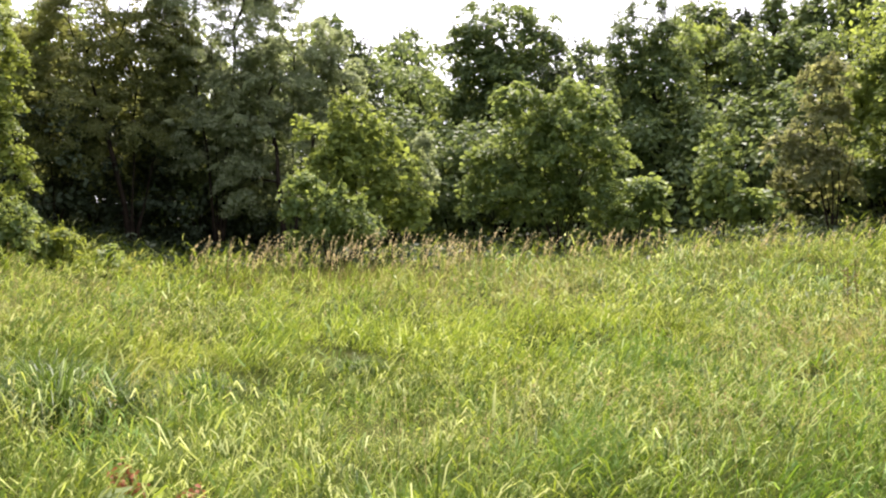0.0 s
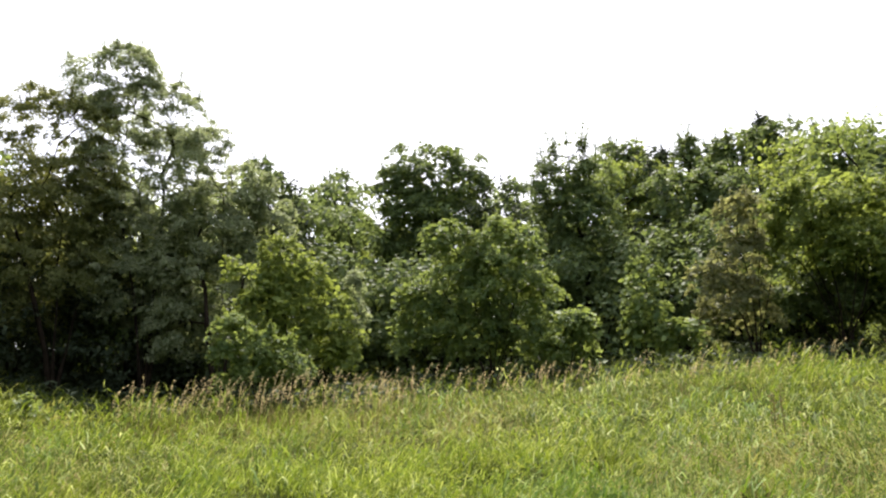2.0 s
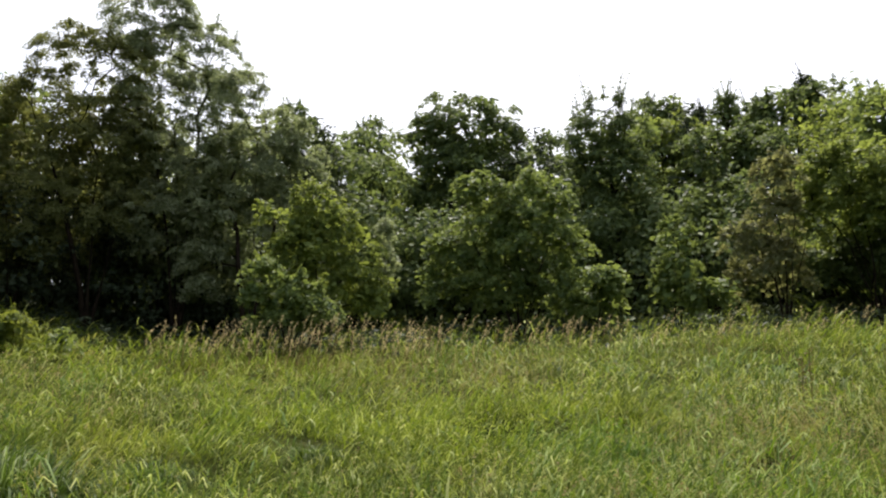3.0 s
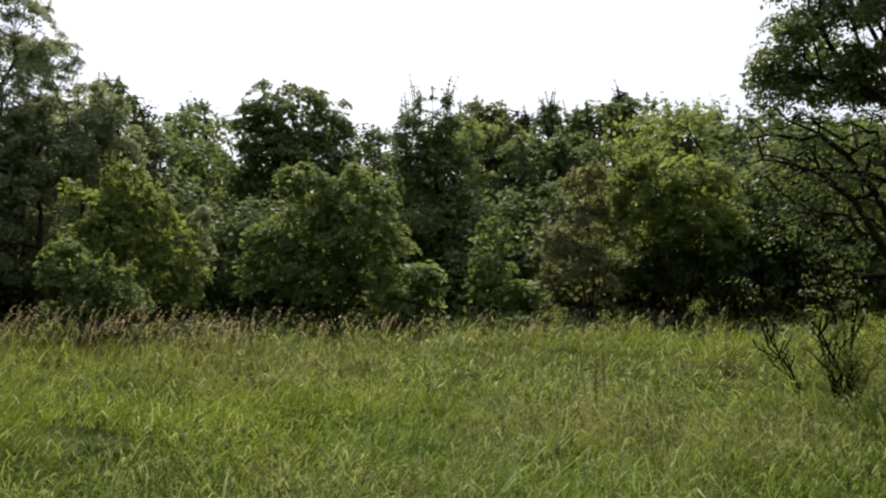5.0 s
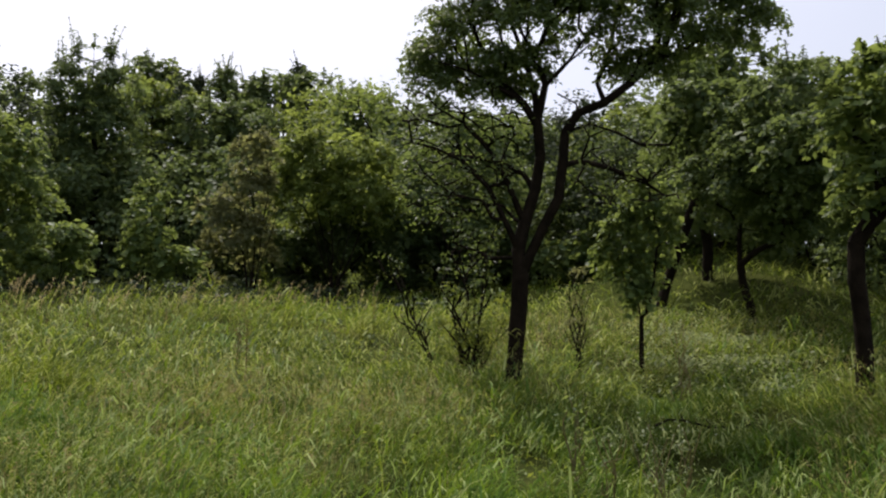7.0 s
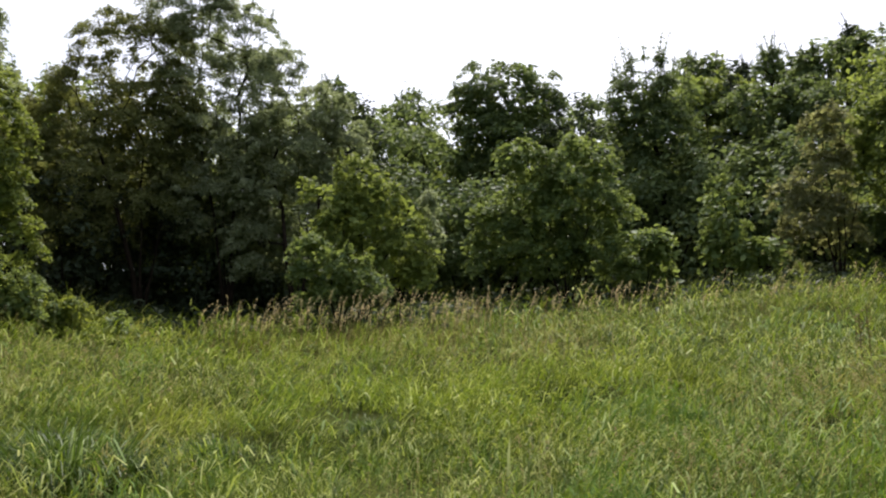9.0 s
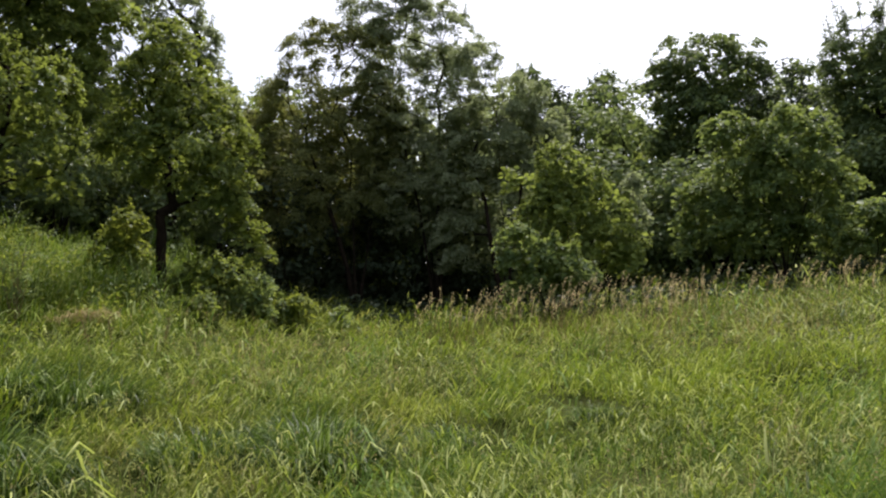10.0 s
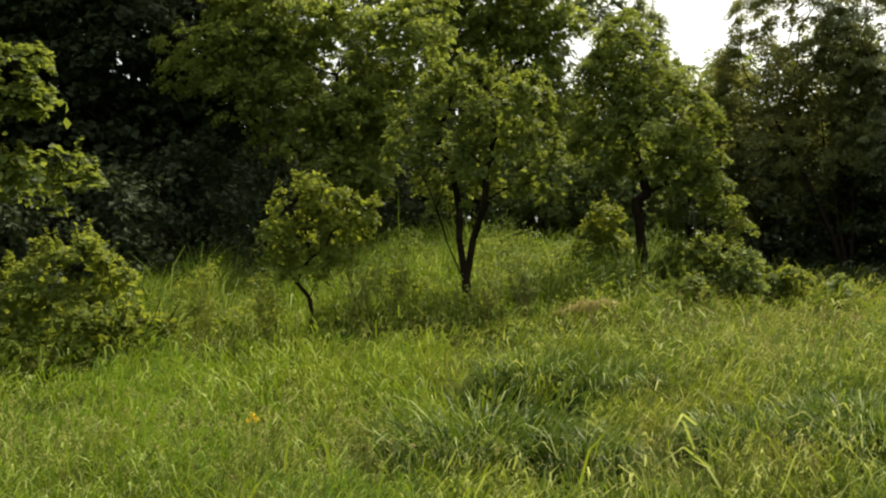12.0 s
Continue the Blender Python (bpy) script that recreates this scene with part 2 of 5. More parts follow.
def crown_leaves(rng, tips, clump, per, leaf, slim=0.55, flat=0.6):
    tips = np.array(tips)
    per_tip = rng.integers(int(per * 0.6), int(per * 1.4) + 1, len(tips))
    centre = np.repeat(tips, per_tip, 0)
    size = np.repeat(clump * rng.uniform(0.65, 1.35, len(tips)), per_tip)
    off = unit(rng.normal(0, 1, centre.shape)) * (rng.uniform(0, 1, len(centre)) ** 0.5 * size)[:, None]
    off[:, 2] *= flat
    return leaf_arrays(rng, centre + off, off * 2 + (centre - tips.mean(0)) * 0.35, leaf, slim)


def crown_mesh(name, rng, tips, clump, per, leaf, material, slim=0.55):
    return mesh_of(name, *crown_leaves(rng, tips, clump, per, leaf, slim), material)


# ---- the hillside ----
BEARING = [-180, -100, -75, -55, -46, -38, -28, -17, 0, 15, 22, 30, 40, 60, 80, 110, 180]
NEAR = [-.02, .02, .075, .085, .078, .088, .106, .116, .114, .114, .116, .122, .132, .160, .14, .03, -.02]
FAR = [-.02, .03, .11, .155, .152, .159, .162, .165, .148, .142, .158, .190, .207, .210, .17, .05, -.02]


def ground_z(x, y):
    """Height of the slope; bearings count to the left of +y."""
    x, y = np.asarray(x, float), np.asarray(y, float)
    far = np.hypot(x, y)
    b = np.degrees(np.arctan2(-x, y))
    k = np.clip((far - 6) / 13, 0, 1)
    k = k * k * (3 - 2 * k)
    s = np.interp(b, BEARING, NEAR) * (1 - k) + np.interp(b, BEARING, FAR) * k
    d = np.sqrt(far * far + 0.5) - 0.7
    d = np.where(d > 60, 60 + 40 * (1 - np.exp(-(np.maximum(d, 60) - 60) / 40)), d)
    bumps = 0.05 * np.sin(x * 1.3 + np.sin(y * 0.9)) * np.sin(y * 1.1 + np.sin(x * 0.7)) * np.clip(far / 4, 0, 1)
    knoll = 0.16 * np.clip(far - 18, 0, 12) * np.exp(-((b + 50) / 9) ** 2)
    bank = 0.125 * np.clip(far - 17, 0, 9) * np.exp(-((b - 46) / 13) ** 2)
    return s * d + bumps + knoll + bank


def spot(bearing, far):
    a = radians(bearing)
    x, y = -far * math.sin(a), far * math.cos(a)
    return x, y, float(ground_z(x, y))


rings = np.concatenate([np.linspace(0.3, 30, 90), np.geomspace(31, 2500, 40)])
spokes = np.radians(np.arange(0, 360, 2.0))
rr, aa = np.meshgrid(rings, spokes, indexing="ij")
gx, gy = rr * np.sin(aa), rr * np.cos(aa)
gv = np.stack([gx, gy, ground_z(gx, gy)], 2).reshape(-1, 3)
i, j = np.meshgrid(np.arange(len(rings) - 1), np.arange(len(spokes)), indexing="ij")
jn, w = (j + 1) % len(spokes), len(spokes)
gf = np.stack([i * w + j, i * w + jn, (i + 1) * w + jn, (i + 1) * w + j], 2).reshape(-1, 4)[:, ::-1]
gv = np.concatenate([gv, [[0, 0, float(ground_z(0, 0))]]])
hub = len(gv) - 1
ground_me = mesh_of("ground", gv, gf, SOIL)
bmg = bmesh.new()
bmg.from_mesh(ground_me)
bmg.verts.ensure_lookup_table()
for q in range(w):
    bmg.faces.new((bmg.verts[hub], bmg.verts[(q + 1) % w], bmg.verts[q]))
bmesh.ops.recalc_face_normals(bmg, faces=bmg.faces)
bmg.to_mesh(ground_me)
bmg.free()
ground_me.polygons.foreach_set("use_smooth", [True] * len(ground_me.polygons))
tagged(new("ground", ground_me), "sloping meadow soil under thick grass", "ground", kind="structure")


# ---- trees and bushes ----
def lobe_shell(rng, lobes, clump, cover, right, back, deep=0.95, inner=0.80):
    """Clump centres over the outer faces of a crown made of overlapping lobes, and the way out at each. Lobes: across, up, half width, half height, and how far they lie behind the trunk."""
    at, out = [], []
    for k, (u, v, ru, rv, *d0) in enumerate(lobes):
        rd = min(ru, rv * 2.2) * deep
        face = 4 * math.pi * ((ru * rv) ** 1.6 + (ru * rd) ** 1.6 + (rv * rd) ** 1.6) ** (1 / 1.6) / 3 ** (1 / 1.6)
        n = max(8, int(face * cover * 1.7 / (math.pi * clump ** 2)))
        d = unit(rng.normal(0, 1, (n, 3)))
        d = d[(rng.uniform(0, 1, n) > 0.6 * (d[:, 1] > 0.35)) & (rng.uniform(0, 1, n) > 0.5 * (d[:, 2] < -0.3))]
        ph = rng.uniform(0, 6.28, 4)
        lump = 1 + 0.10 * np.sin(4.1 * d[:, 0] + 3 * d[:, 2] + ph[0]) * np.sin(3.7 * d[:, 2] - 2.2 * d[:, 1] + ph[1]) + 0.07 * np.sin(9 * d[:, 0] + ph[2]) * np.sin(8 * d[:, 2] + ph[3])
        r = (lump * rng.uniform(inner, 1.06, len(d)))[:, None]
        q = d * np.array([ru, rd, rv]) * r + np.array([u, sum(d0), v])
        free = np.ones(len(q), bool)
        for j, (u2, v2, ru2, rv2, *d2) in enumerate(lobes):
            if j != k:
                rd2 = min(ru2, rv2 * 2.2) * deep
                free &= (((q - np.array([u2, sum(d2), v2])) / np.array([ru2, rd2, rv2])) ** 2).sum(1) > 0.62
        at.append(q[free])
        out.append(d[free])
    at, out = np.concatenate(at), np.concatenate(out)
    keep = at[:, 2] > 0.08
    turn = np.stack([right, back, np.array([0, 0, 1.0])])
    return at[keep] @ turn, out[keep] @ turn


def sprays(rng, at, out, clump, lai, leaf, slim, flat=0.5):
    """Leaves in a loose flattened spray round each centre: it reaches outwards, droops at its rim, and its leaves face up and out."""
    size = clump * rng.choice([0.5, 0.75, 1.0, 1.3, 1.7], len(at), p=[0.2, 0.25, 0.25, 0.2, 0.1])
    per = math.pi * size ** 2 * lai / (leaf * leaf * slim * 0.5)
    count = np.maximum(2, (per * rng.uniform(0.6, 1.4, len(at))).astype(int))
    c, o, size = np.repeat(at, count, 0), np.repeat(out, count, 0), np.repeat(size, count)
    off = unit(rng.normal(0, 1, c.shape)) * (rng.uniform(0, 1, len(c)) ** 0.5 * size)[:, None]
    level = np.array([0, 0, 1.0]) + 0.45 * o
    level = level / np.linalg.norm(level, axis=1, keepdims=True)
    off -= level * (off * level).sum(1, keepdims=True) * (1 - flat)
    off += o * size[:, None] * 0.25
    off[:, 2] -= 0.35 * (off ** 2).sum(1) / size
    return leaf_arrays(rng, c + off, off / clump * 0.4 + o, leaf, slim, 0.9, 0.95)


def lobed(kind, label, category, bearing, far, seed, lobes, leaf, material, slim=0.55, trunk=0.14, stems=1, fork=None, lean=(0, 0), clump=0.3,
          cover=1.0, fringe=0, reach=0.45, core=1.0, group="", spread=0.5, lai=1.2, twigs=6, airy=99.0, tuck=1.6, holes=-0.8):
    """A woody plant whose crown is a set of overlapping lobes: trunk and limbs into each lobe, leafy sprays over it, shaded leaves within, fewer in lobes above airy. tuck: how far the lowest lobes lie back under the upper ones. holes: the higher, the more dark hollows between the boughs."""
    rng = np.random.default_rng(seed)
    ob = tagged(new(kind), label, category, group)
    ob.location = spot(bearing, far)
    crest = max(lobe[1] for lobe in lobes)
    lobes = [(u, v, ru, rv, sum(d) + tuck * (1 - v / crest)) for u, v, ru, rv, *d in lobes]
    a = radians(bearing)
    right, back = np.array([math.cos(a), math.sin(a), 0]), np.array([-math.sin(a), math.cos(a), 0])
    up = np.array([0, 0, 1.0])

    def p(u, v, d=0.0):
        return right * u + back * d + up * v

    nodes, parents = [p(0, -0.25)], [-1]
    low = min(lobe[1] - lobe[3] for lobe in lobes)
    starts = []
    if stems == 1:
        fork = fork or max(0.3, low + 0.5)
        for k in range(1, 5):
            f = k / 4
            nodes.append(p(lean[0] * f, fork * f, lean[1] * f) + rng.normal(0, 0.012 * fork, 3))
            parents.append(len(nodes) - 2)
        starts = [len(nodes) - 1]
    else:
        wide = max(abs(lobe[0]) + lobe[2] for lobe in lobes)
        top = max(lobe[1] for lobe in lobes)
        for s in range(stems):
            out = wide * spread * (2 * (s + 0.5) / stems - 1)
            last = 0
            for k in range(1, 5):
                f = k / 4
                if fork and f < 0.3:
                    nodes.append(p(0.02, fork * 0.9, 0) + rng.normal(0, 0.01, 3))
                else:
                    nodes.append(p(out * f ** 1.2, top * 0.62 * f, rng.uniform(-0.2, 0.2) * wide * f) + rng.normal(0, 0.03, 3))
                parents.append(last)
                last = len(nodes) - 1
            starts.append(last)
    hearts = [p(u, v, rng.uniform(-0.25, 0.25) * ru + sum(d)) for u, v, ru, rv, *d in lobes]
    nodes, parents = branched(rng, nodes, parents, hearts, 0.07)
    clump *= 0.8
    at, way = lobe_shell(rng, lobes, clump, cover * 0.78, right, back, inner=0.74)
    ph, k = rng.uniform(0, 6.28, 3), 1.05 / clump ** 0.6          # dark gaps between the boughs
    gap = np.sin(k * at[:, 0] + ph[0]) * np.sin(k * at[:, 1] + ph[1]) + 0.8 * np.sin(1.3 * k * at[:, 2] + 0.5 * k * at[:, 0] + ph[2])
    full = (gap > holes) | (rng.uniform(0, 1, len(at)) < 0.3)
    at, way = at[full], way[full]
    nodes, parents = branched(rng, nodes, parents, list(at[::twigs]), 0.06)
    leaves = [sprays(rng, at, way, clump, lai, leaf, slim, 0.38)]
    if fringe:          # leafy shoots that stand out of the crown and break its outline
        high = np.flatnonzero(way[:, 2] > 0.05)
        pick = rng.choice(high, min(fringe, len(high)), False)
        foot = at[pick]
        go = unit(way[pick] * 0.5 + up * rng.uniform(0.4, 1.2, (len(pick), 1)) + rng.normal(0, 0.15, (len(pick), 3)))
        long = reach * rng.uniform(0.4, 1.2, (len(pick), 1)) * (1 if reach > 0.5 else clump / 0.3)
        for k in range(7):
            leaves.append(sprays(rng, foot + go * long * k / 6, go, clump * (0.5 - 0.055 * k), 0.9, leaf * 0.9, slim, 1.0))
        for base, tip in zip(foot, foot + go * long):
            near = int(np.argmin(np.linalg.norm(np.array(nodes) - base, axis=1)))
            nodes += [base, tip]
            parents += [near, len(nodes) - 2]
    part("trunk", limbs_mesh("trunk", nodes, parents, 0.006, trunk * 0.8, BARK, 0.8), ob)
    if core:
        inside = [(u, v, ru * 0.76, rv * 0.76, *d) for u, v, ru, rv, *d in lobes if v < airy]
        thin = [(u, v, ru * 0.7, rv * 0.7, *d) for u, v, ru, rv, *d in lobes if v >= airy]
        wide = leaf * 1.7
        for within, share in ((inside, 1.2), (thin, 0.45)):
            if within:
                c, o = lobe_shell(rng, within, wide * 1.6, share * core, right, back, inner=0.35)
                leaves.append(sprays(rng, c, o, wide * 1.6, 0.9, wide, 0.7 if share > 1 else slim, 0.8))
    part("crown", mesh_of("crown", *joined(leaves), GREEN[material]), ob)
    return ob


def tree(kind, label, category, place, seed, radius, low, high, leaf, material, shape="round", clumps=70, per=110, size=0.42,
         slim=0.55, trunk=0.14, fork=None, stems=1, group="", lumps=0.3, shoots=0, bare=1):
    """A woody plant at place (x, y, z): trunk with limbs, crown of leaf clumps. low, high: the crown's reach above the ground."""
    rng = np.random.default_rng(seed)
    ob = tagged(new(kind), label, category, group)
    ob.location = place
    fork = fork or max(0.25, low + (high - low) * 0.22)
    tips = list(crown_tips(rng, clumps, radius, low, high, shape, lumps))
    nodes, parents = [np.array([0, 0, -0.25])], [-1]
    if stems == 1:
        for k in range(1, 5):
            f = k / 4
            nodes.append(np.array([0, 0, fork * f]) + rng.normal(0, 0.02 * fork, 3) * (k < 4))
            parents.append(len(nodes) - 2)
        top, fork_node = nodes[-1], len(nodes) - 1
        turn = rng.uniform(0, 2 * math.pi)
        for q in range(3):
            a = turn + 2 * math.pi * q / 3 + rng.uniform(-0.4, 0.4)
            out = radius * rng.uniform(0.25, 0.5)
            goal = np.array([math.cos(a) * out, math.sin(a) * out, low + (high - low) * rng.uniform(0.6, 0.78)])
            last = fork_node
            for k in range(1, 5):
                f = k / 4
                bow = np.array([math.cos(a), math.sin(a), 0]) * out * 0.35 * math.sin(math.pi * f)
                nodes.append(top + (goal - top) * f + bow + rng.normal(0, 0.035, 3) * (high - low) * 0.3)
                parents.append(last)
                last = len(nodes) - 1
    else:
        for s in range(stems):
            a = 2 * math.pi * s / stems + rng.uniform(-0.5, 0.5)
            last = 0
            for k in range(1, 4):
                f = k / 3
                out = radius * 0.5 * f ** 1.2
                nodes.append(np.array([math.cos(a) * out, math.sin(a) * out, high * 0.7 * f]) + rng.normal(0, 0.04, 3))
                parents.append(last)
                last = len(nodes) - 1
    spikes = []
    for q in range(shoots):          # upright leafy shoots that break the crown's outline
        a, out = rng.uniform(0, 2 * math.pi), radius * 0.5 * math.sqrt(rng.uniform(0, 1))
        foot = np.array([math.cos(a) * out, math.sin(a) * out, high - 0.6 * out - rng.uniform(0.1, 0.4)])
        reach, side = size * rng.uniform(0.9, 1.9), rng.normal(0, 0.12, 2)
        for k in range(5):
            spikes.append(foot + np.array([side[0], side[1], 1.0]) * reach * k / 4)
    nodes, parents = branched(rng, nodes, parents, (tips + spikes)[::bare])
    part("trunk", limbs_mesh("trunk", nodes, parents, 0.006, trunk * 0.8, BARK, 0.85), ob)
    leaves = [crown_leaves(rng, tips, size, per, leaf, slim)]
    if spikes:
        for k in range(5):
            leaves.append(crown_leaves(rng, spikes[k::5], size * (0.5 - 0.09 * k), per * (0.5 - 0.1 * k), leaf * 0.75, slim))
    part("crown", mesh_of("crown", *joined(leaves), GREEN[material]), ob)
    return ob


lobed("willow_tree", "broad round-topped willow with dull green leaves", "tree", 18.3, 25.0, 1, ((-0.31, 6.67, 1.36, 1.2), (-1.17, 5.64, 1.18, 1.34), (0.06, 5.18, 1.49, 1.33), (-1.44, 4.06, 1.39, 1.39), (-0.1, 3.6, 1.62, 1.31), (-2.3, 3.96, 1.08, 1.7), (-1.18, 2.36, 1.37, 1.07), (0.43, 7.0, 0.72, 0.96),), 0.095, "olive", slim=0.4, trunk=0.11, stems=3, fringe=80, lai=1.05, airy=5.4)
lobed("willow_tree", "tall silvery willow with airy upper twigs", "tree", 13.4, 25.0, 2, ((-1.38, 8.6, 0.79, 0.8), (-0.78, 8.93, 0.69, 0.78), (-0.54, 7.76, 1.29, 1.0), (0.62, 7.94, 0.81, 0.84), (-0.89, 6.3, 1.35, 1.19), (0.26, 6.25, 1.26, 1.19), (-0.24, 4.73, 1.63, 1.24), (-0.58, 3.27, 1.69, 1.07),), 0.092, "silver", slim=0.4, trunk=0.10, stems=4, cover=1.3, lai=1.05, fringe=110, airy=5.4)
lobed("willow_tree", "silver-leaved willow sloping down beside the taller ones", "tree", 9.2, 23.8, 3, ((-0.49, 6.17, 0.83, 0.9), (0.21, 5.42, 0.87, 0.78), (-0.18, 4.61, 1.18, 1.03), (1.0, 5.35, 0.39, 0.54), (1.38, 4.53, 0.66, 0.66), (-0.69, 3.41, 1.17, 1.09), (0.48, 3.68, 0.88, 0.88), (-0.97, 2.11, 1.08, 0.87),), 0.095, "silver", slim=0.42, trunk=0.1, stems=3, fringe=70, lai=1.05, airy=5.0)
lobed("hornbeam_bush", "cone-shaped bush with yellow-tipped leaves over a dark heart", "bush", 5.3, 20.5, 4, ((-0.11, 3.4, 0.4, 0.43), (-0.4, 2.88, 0.62, 0.42), (0.33, 2.9, 0.56, 0.47), (-0.86, 2.96, 0.4, 0.27), (0.04, 2.33, 0.89, 0.5), (0.88, 2.53, 0.5, 0.32), (-0.62, 2.07, 0.68, 0.42), (0.77, 1.84, 0.76, 0.42), (0.11, 1.47, 1.05, 0.54), (1.14, 1.23, 0.56, 0.49), (-1.07, 3.24, 0.28, 0.2),), 0.085, "yellow", slim=0.6, trunk=0.05, stems=5, clump=0.2, fringe=110, cover=0.8, holes=0.0, tuck=0.5, core=0.9, reach=0.5)
lobed("bush", "low spreading light green bush beside the tall grass", "bush", 6.5, 18.6, 5, ((-0.5, 1.7, 0.36, 0.33), (-0.14, 1.45, 0.4, 0.38), (0.24, 1.22, 0.4, 0.33), (0.6, 0.99, 0.33, 0.22), (-0.69, 1.24, 0.31, 0.44), (-0.13, 1.03, 0.5, 0.28),), 0.085, "fresh", slim=0.55, trunk=0.04, stems=5, clump=0.2, fringe=40, tuck=0.4)
lobed("willow_sapling", "thin grey-leaved willow shoots beside the hornbeam", "sapling", 3.2, 21.2, 46, ((0.73, 2.65, 0.13, 0.39), (0.84, 2.07, 0.15, 0.38), (0.69, 1.68, 0.13, 0.38),), 0.07, "silver", slim=0.3, trunk=0.03, stems=3, clump=0.16, fringe=20)
lobed("oak_tree", "distant dark tree showing above the wood", "tree", 2.2, 42.8, 6, ((-0.02, 8.52, 0.82, 0.76), (-0.77, 8.08, 0.68, 0.6), (0.57, 8.05, 0.76, 0.6), (-0.01, 6.98, 1.08, 0.94),), 0.2, "mid", slim=0.6, trunk=0.2, clump=0.5, fringe=16)
lobed("birch_tree", "pale green trees behind the gap in the wood", "tree", 4.2, 35.7, 12, ((0.09, 5.93, 1.01, 0.85), (-0.21, 4.45, 1.11, 1.0), (0.67, 3.57, 1.1, 1.1),), 0.17, "fresh", slim=0.5, trunk=0.15, clump=0.42)
lobed("birch_tree", "pale green tree with a rounded top in the gap", "tree", 1.6, 36.5, 42, ((0.13, 5.8, 1.03, 0.92), (0.81, 4.99, 0.91, 1.02), (-0.08, 4.05, 1.36, 1.13), (1.04, 3.37, 1.01, 1.13),), 0.17, "fresh", slim=0.5, trunk=0.15, clump=0.42)
lobed("oak_tree", "big round-crowned dark green tree above the bushes", "tree", -3.8, 30.9, 7, ((-0.09, 6.8, 1.47, 1.22), (-1.06, 6.3, 0.82, 1.07), (1.08, 6.58, 0.88, 1.13), (-0.01, 5.29, 1.84, 1.16), (-1.16, 4.31, 0.86, 1.15), (-0.69, 3.33, 1.43, 1.14), (0.05, 1.97, 1.7, 1.32),), 0.13, "mid", slim=0.6, trunk=0.22, clump=0.3, fringe=24, cover=1.15)
lobed("hazel_bush", "large rounded mid-green hazel bush", "bush", -7.0, 23.2, 8, ((0.11, 3.55, 1.03, 0.71), (-1.02, 3.72, 0.6, 0.49), (1.02, 3.24, 0.64, 0.71), (-0.12, 2.69, 1.41, 0.85), (1.2, 2.23, 0.63, 0.63), (-0.56, 1.56, 1.26, 0.84), (0.82, 1.25, 1.05, 0.77), (-1.67, 2.14, 0.63, 0.7), (-2.03, 1.43, 0.56, 0.56),), 0.1, "fresh", slim=0.62, trunk=0.07, stems=7, holes=-0.45, clump=0.24, fringe=50, tuck=0.7)
lobed("bush", "small low bush beside the hazel", "bush", -11.6, 22.0, 9, ((-0.01, 1.36, 0.66, 0.23), (0.31, 1.09, 0.4, 0.21), (-0.15, 0.84, 0.53, 0.4),), 0.11, "fresh", slim=0.6, trunk=0.03, stems=4, clump=0.2, tuck=0.7)
lobed("birch_tree", "tall pointed tree with a feathery top", "tree", -12.8, 28.6, 10, ((-0.11, 6.32, 0.62, 0.82), (-0.83, 5.8, 0.61, 0.68), (0.65, 5.8, 0.72, 0.72), (0.0, 4.84, 1.25, 0.98), (0.11, 3.39, 1.32, 1.06), (0.31, 1.97, 1.31, 1.05),), 0.13, "mid", slim=0.4, trunk=0.17, clump=0.32, fringe=110, reach=0.9, airy=5.5)
lobed("maple_tree", "sunlit yellow-green tree within the wood", "tree", -16.8, 33.0, 11, ((-0.23, 6.18, 1.15, 0.71), (0.62, 5.69, 1.04, 0.71), (-0.3, 5.03, 1.24, 1.03), (0.84, 4.53, 0.93, 0.93), (0.39, 3.34, 1.02, 1.23),), 0.17, "yellow", slim=0.6, trunk=0.15, clump=0.4, fringe=20)
lobed("bush", "slim upright bush at the edge of the wood", "bush", -16.5, 22.0, 13, ((-0.05, 2.19, 0.37, 0.45), (0.01, 1.59, 0.45, 0.53), (-0.17, 1.08, 0.42, 0.53),), 0.105, "fresh", slim=0.55, trunk=0.04, stems=3, clump=0.2, fringe=24, tuck=0.7)
lobed("bush", "small low bush beside the slim one", "bush", -18.7, 21.6, 43, ((-0.22, 0.9, 0.36, 0.23), (-0.35, 0.72, 0.32, 0.21),), 0.105, "fresh", slim=0.55, trunk=0.03, stems=3, clump=0.2, tuck=0.7)
lobed("oak_tree", "green tree filling the wood behind the slim bush", "tree", -19.6, 30.0, 44, ((-0.15, 4.97, 1.13, 0.94), (-0.06, 3.66, 1.12, 1.02), (-0.44, 3.14, 0.93, 0.93), (1.04, 4.86, 1.03, 0.85),), 0.15, "mid", slim=0.6, trunk=0.16, clump=0.36, fringe=20)
lobed("hawthorn_bush", "half-dead brownish bush with bare twigs", "bush", -22.4, 22.4, 14, ((-0.06, 3.44, 0.55, 0.58), (-0.23, 2.78, 0.69, 0.58), (-0.78, 2.03, 0.54, 0.6), (-0.14, 1.46, 0.75, 0.68), (-0.72, 1.1, 0.68, 0.59),), 0.1, "brown", slim=0.5, trunk=0.06, stems=5, clump=0.22, cover=0.7, fringe=50, core=0.6, tuck=0.7)
lobed("hazel_bush", "wide bright green bush at the edge of the wood", "bush", -27.3, 24.0, 15, ((-0.02, 3.85, 1.12, 0.57), (-0.92, 3.68, 0.67, 0.62), (0.68, 3.48, 0.89, 0.74), (-1.38, 2.73, 0.56, 0.81), (-0.48, 2.92, 1.11, 0.74), (0.47, 2.55, 1.18, 0.73),), 0.105, "yellow", slim=0.6, trunk=0.07, stems=6, holes=-0.4, clump=0.25, fringe=50, tuck=0.7)
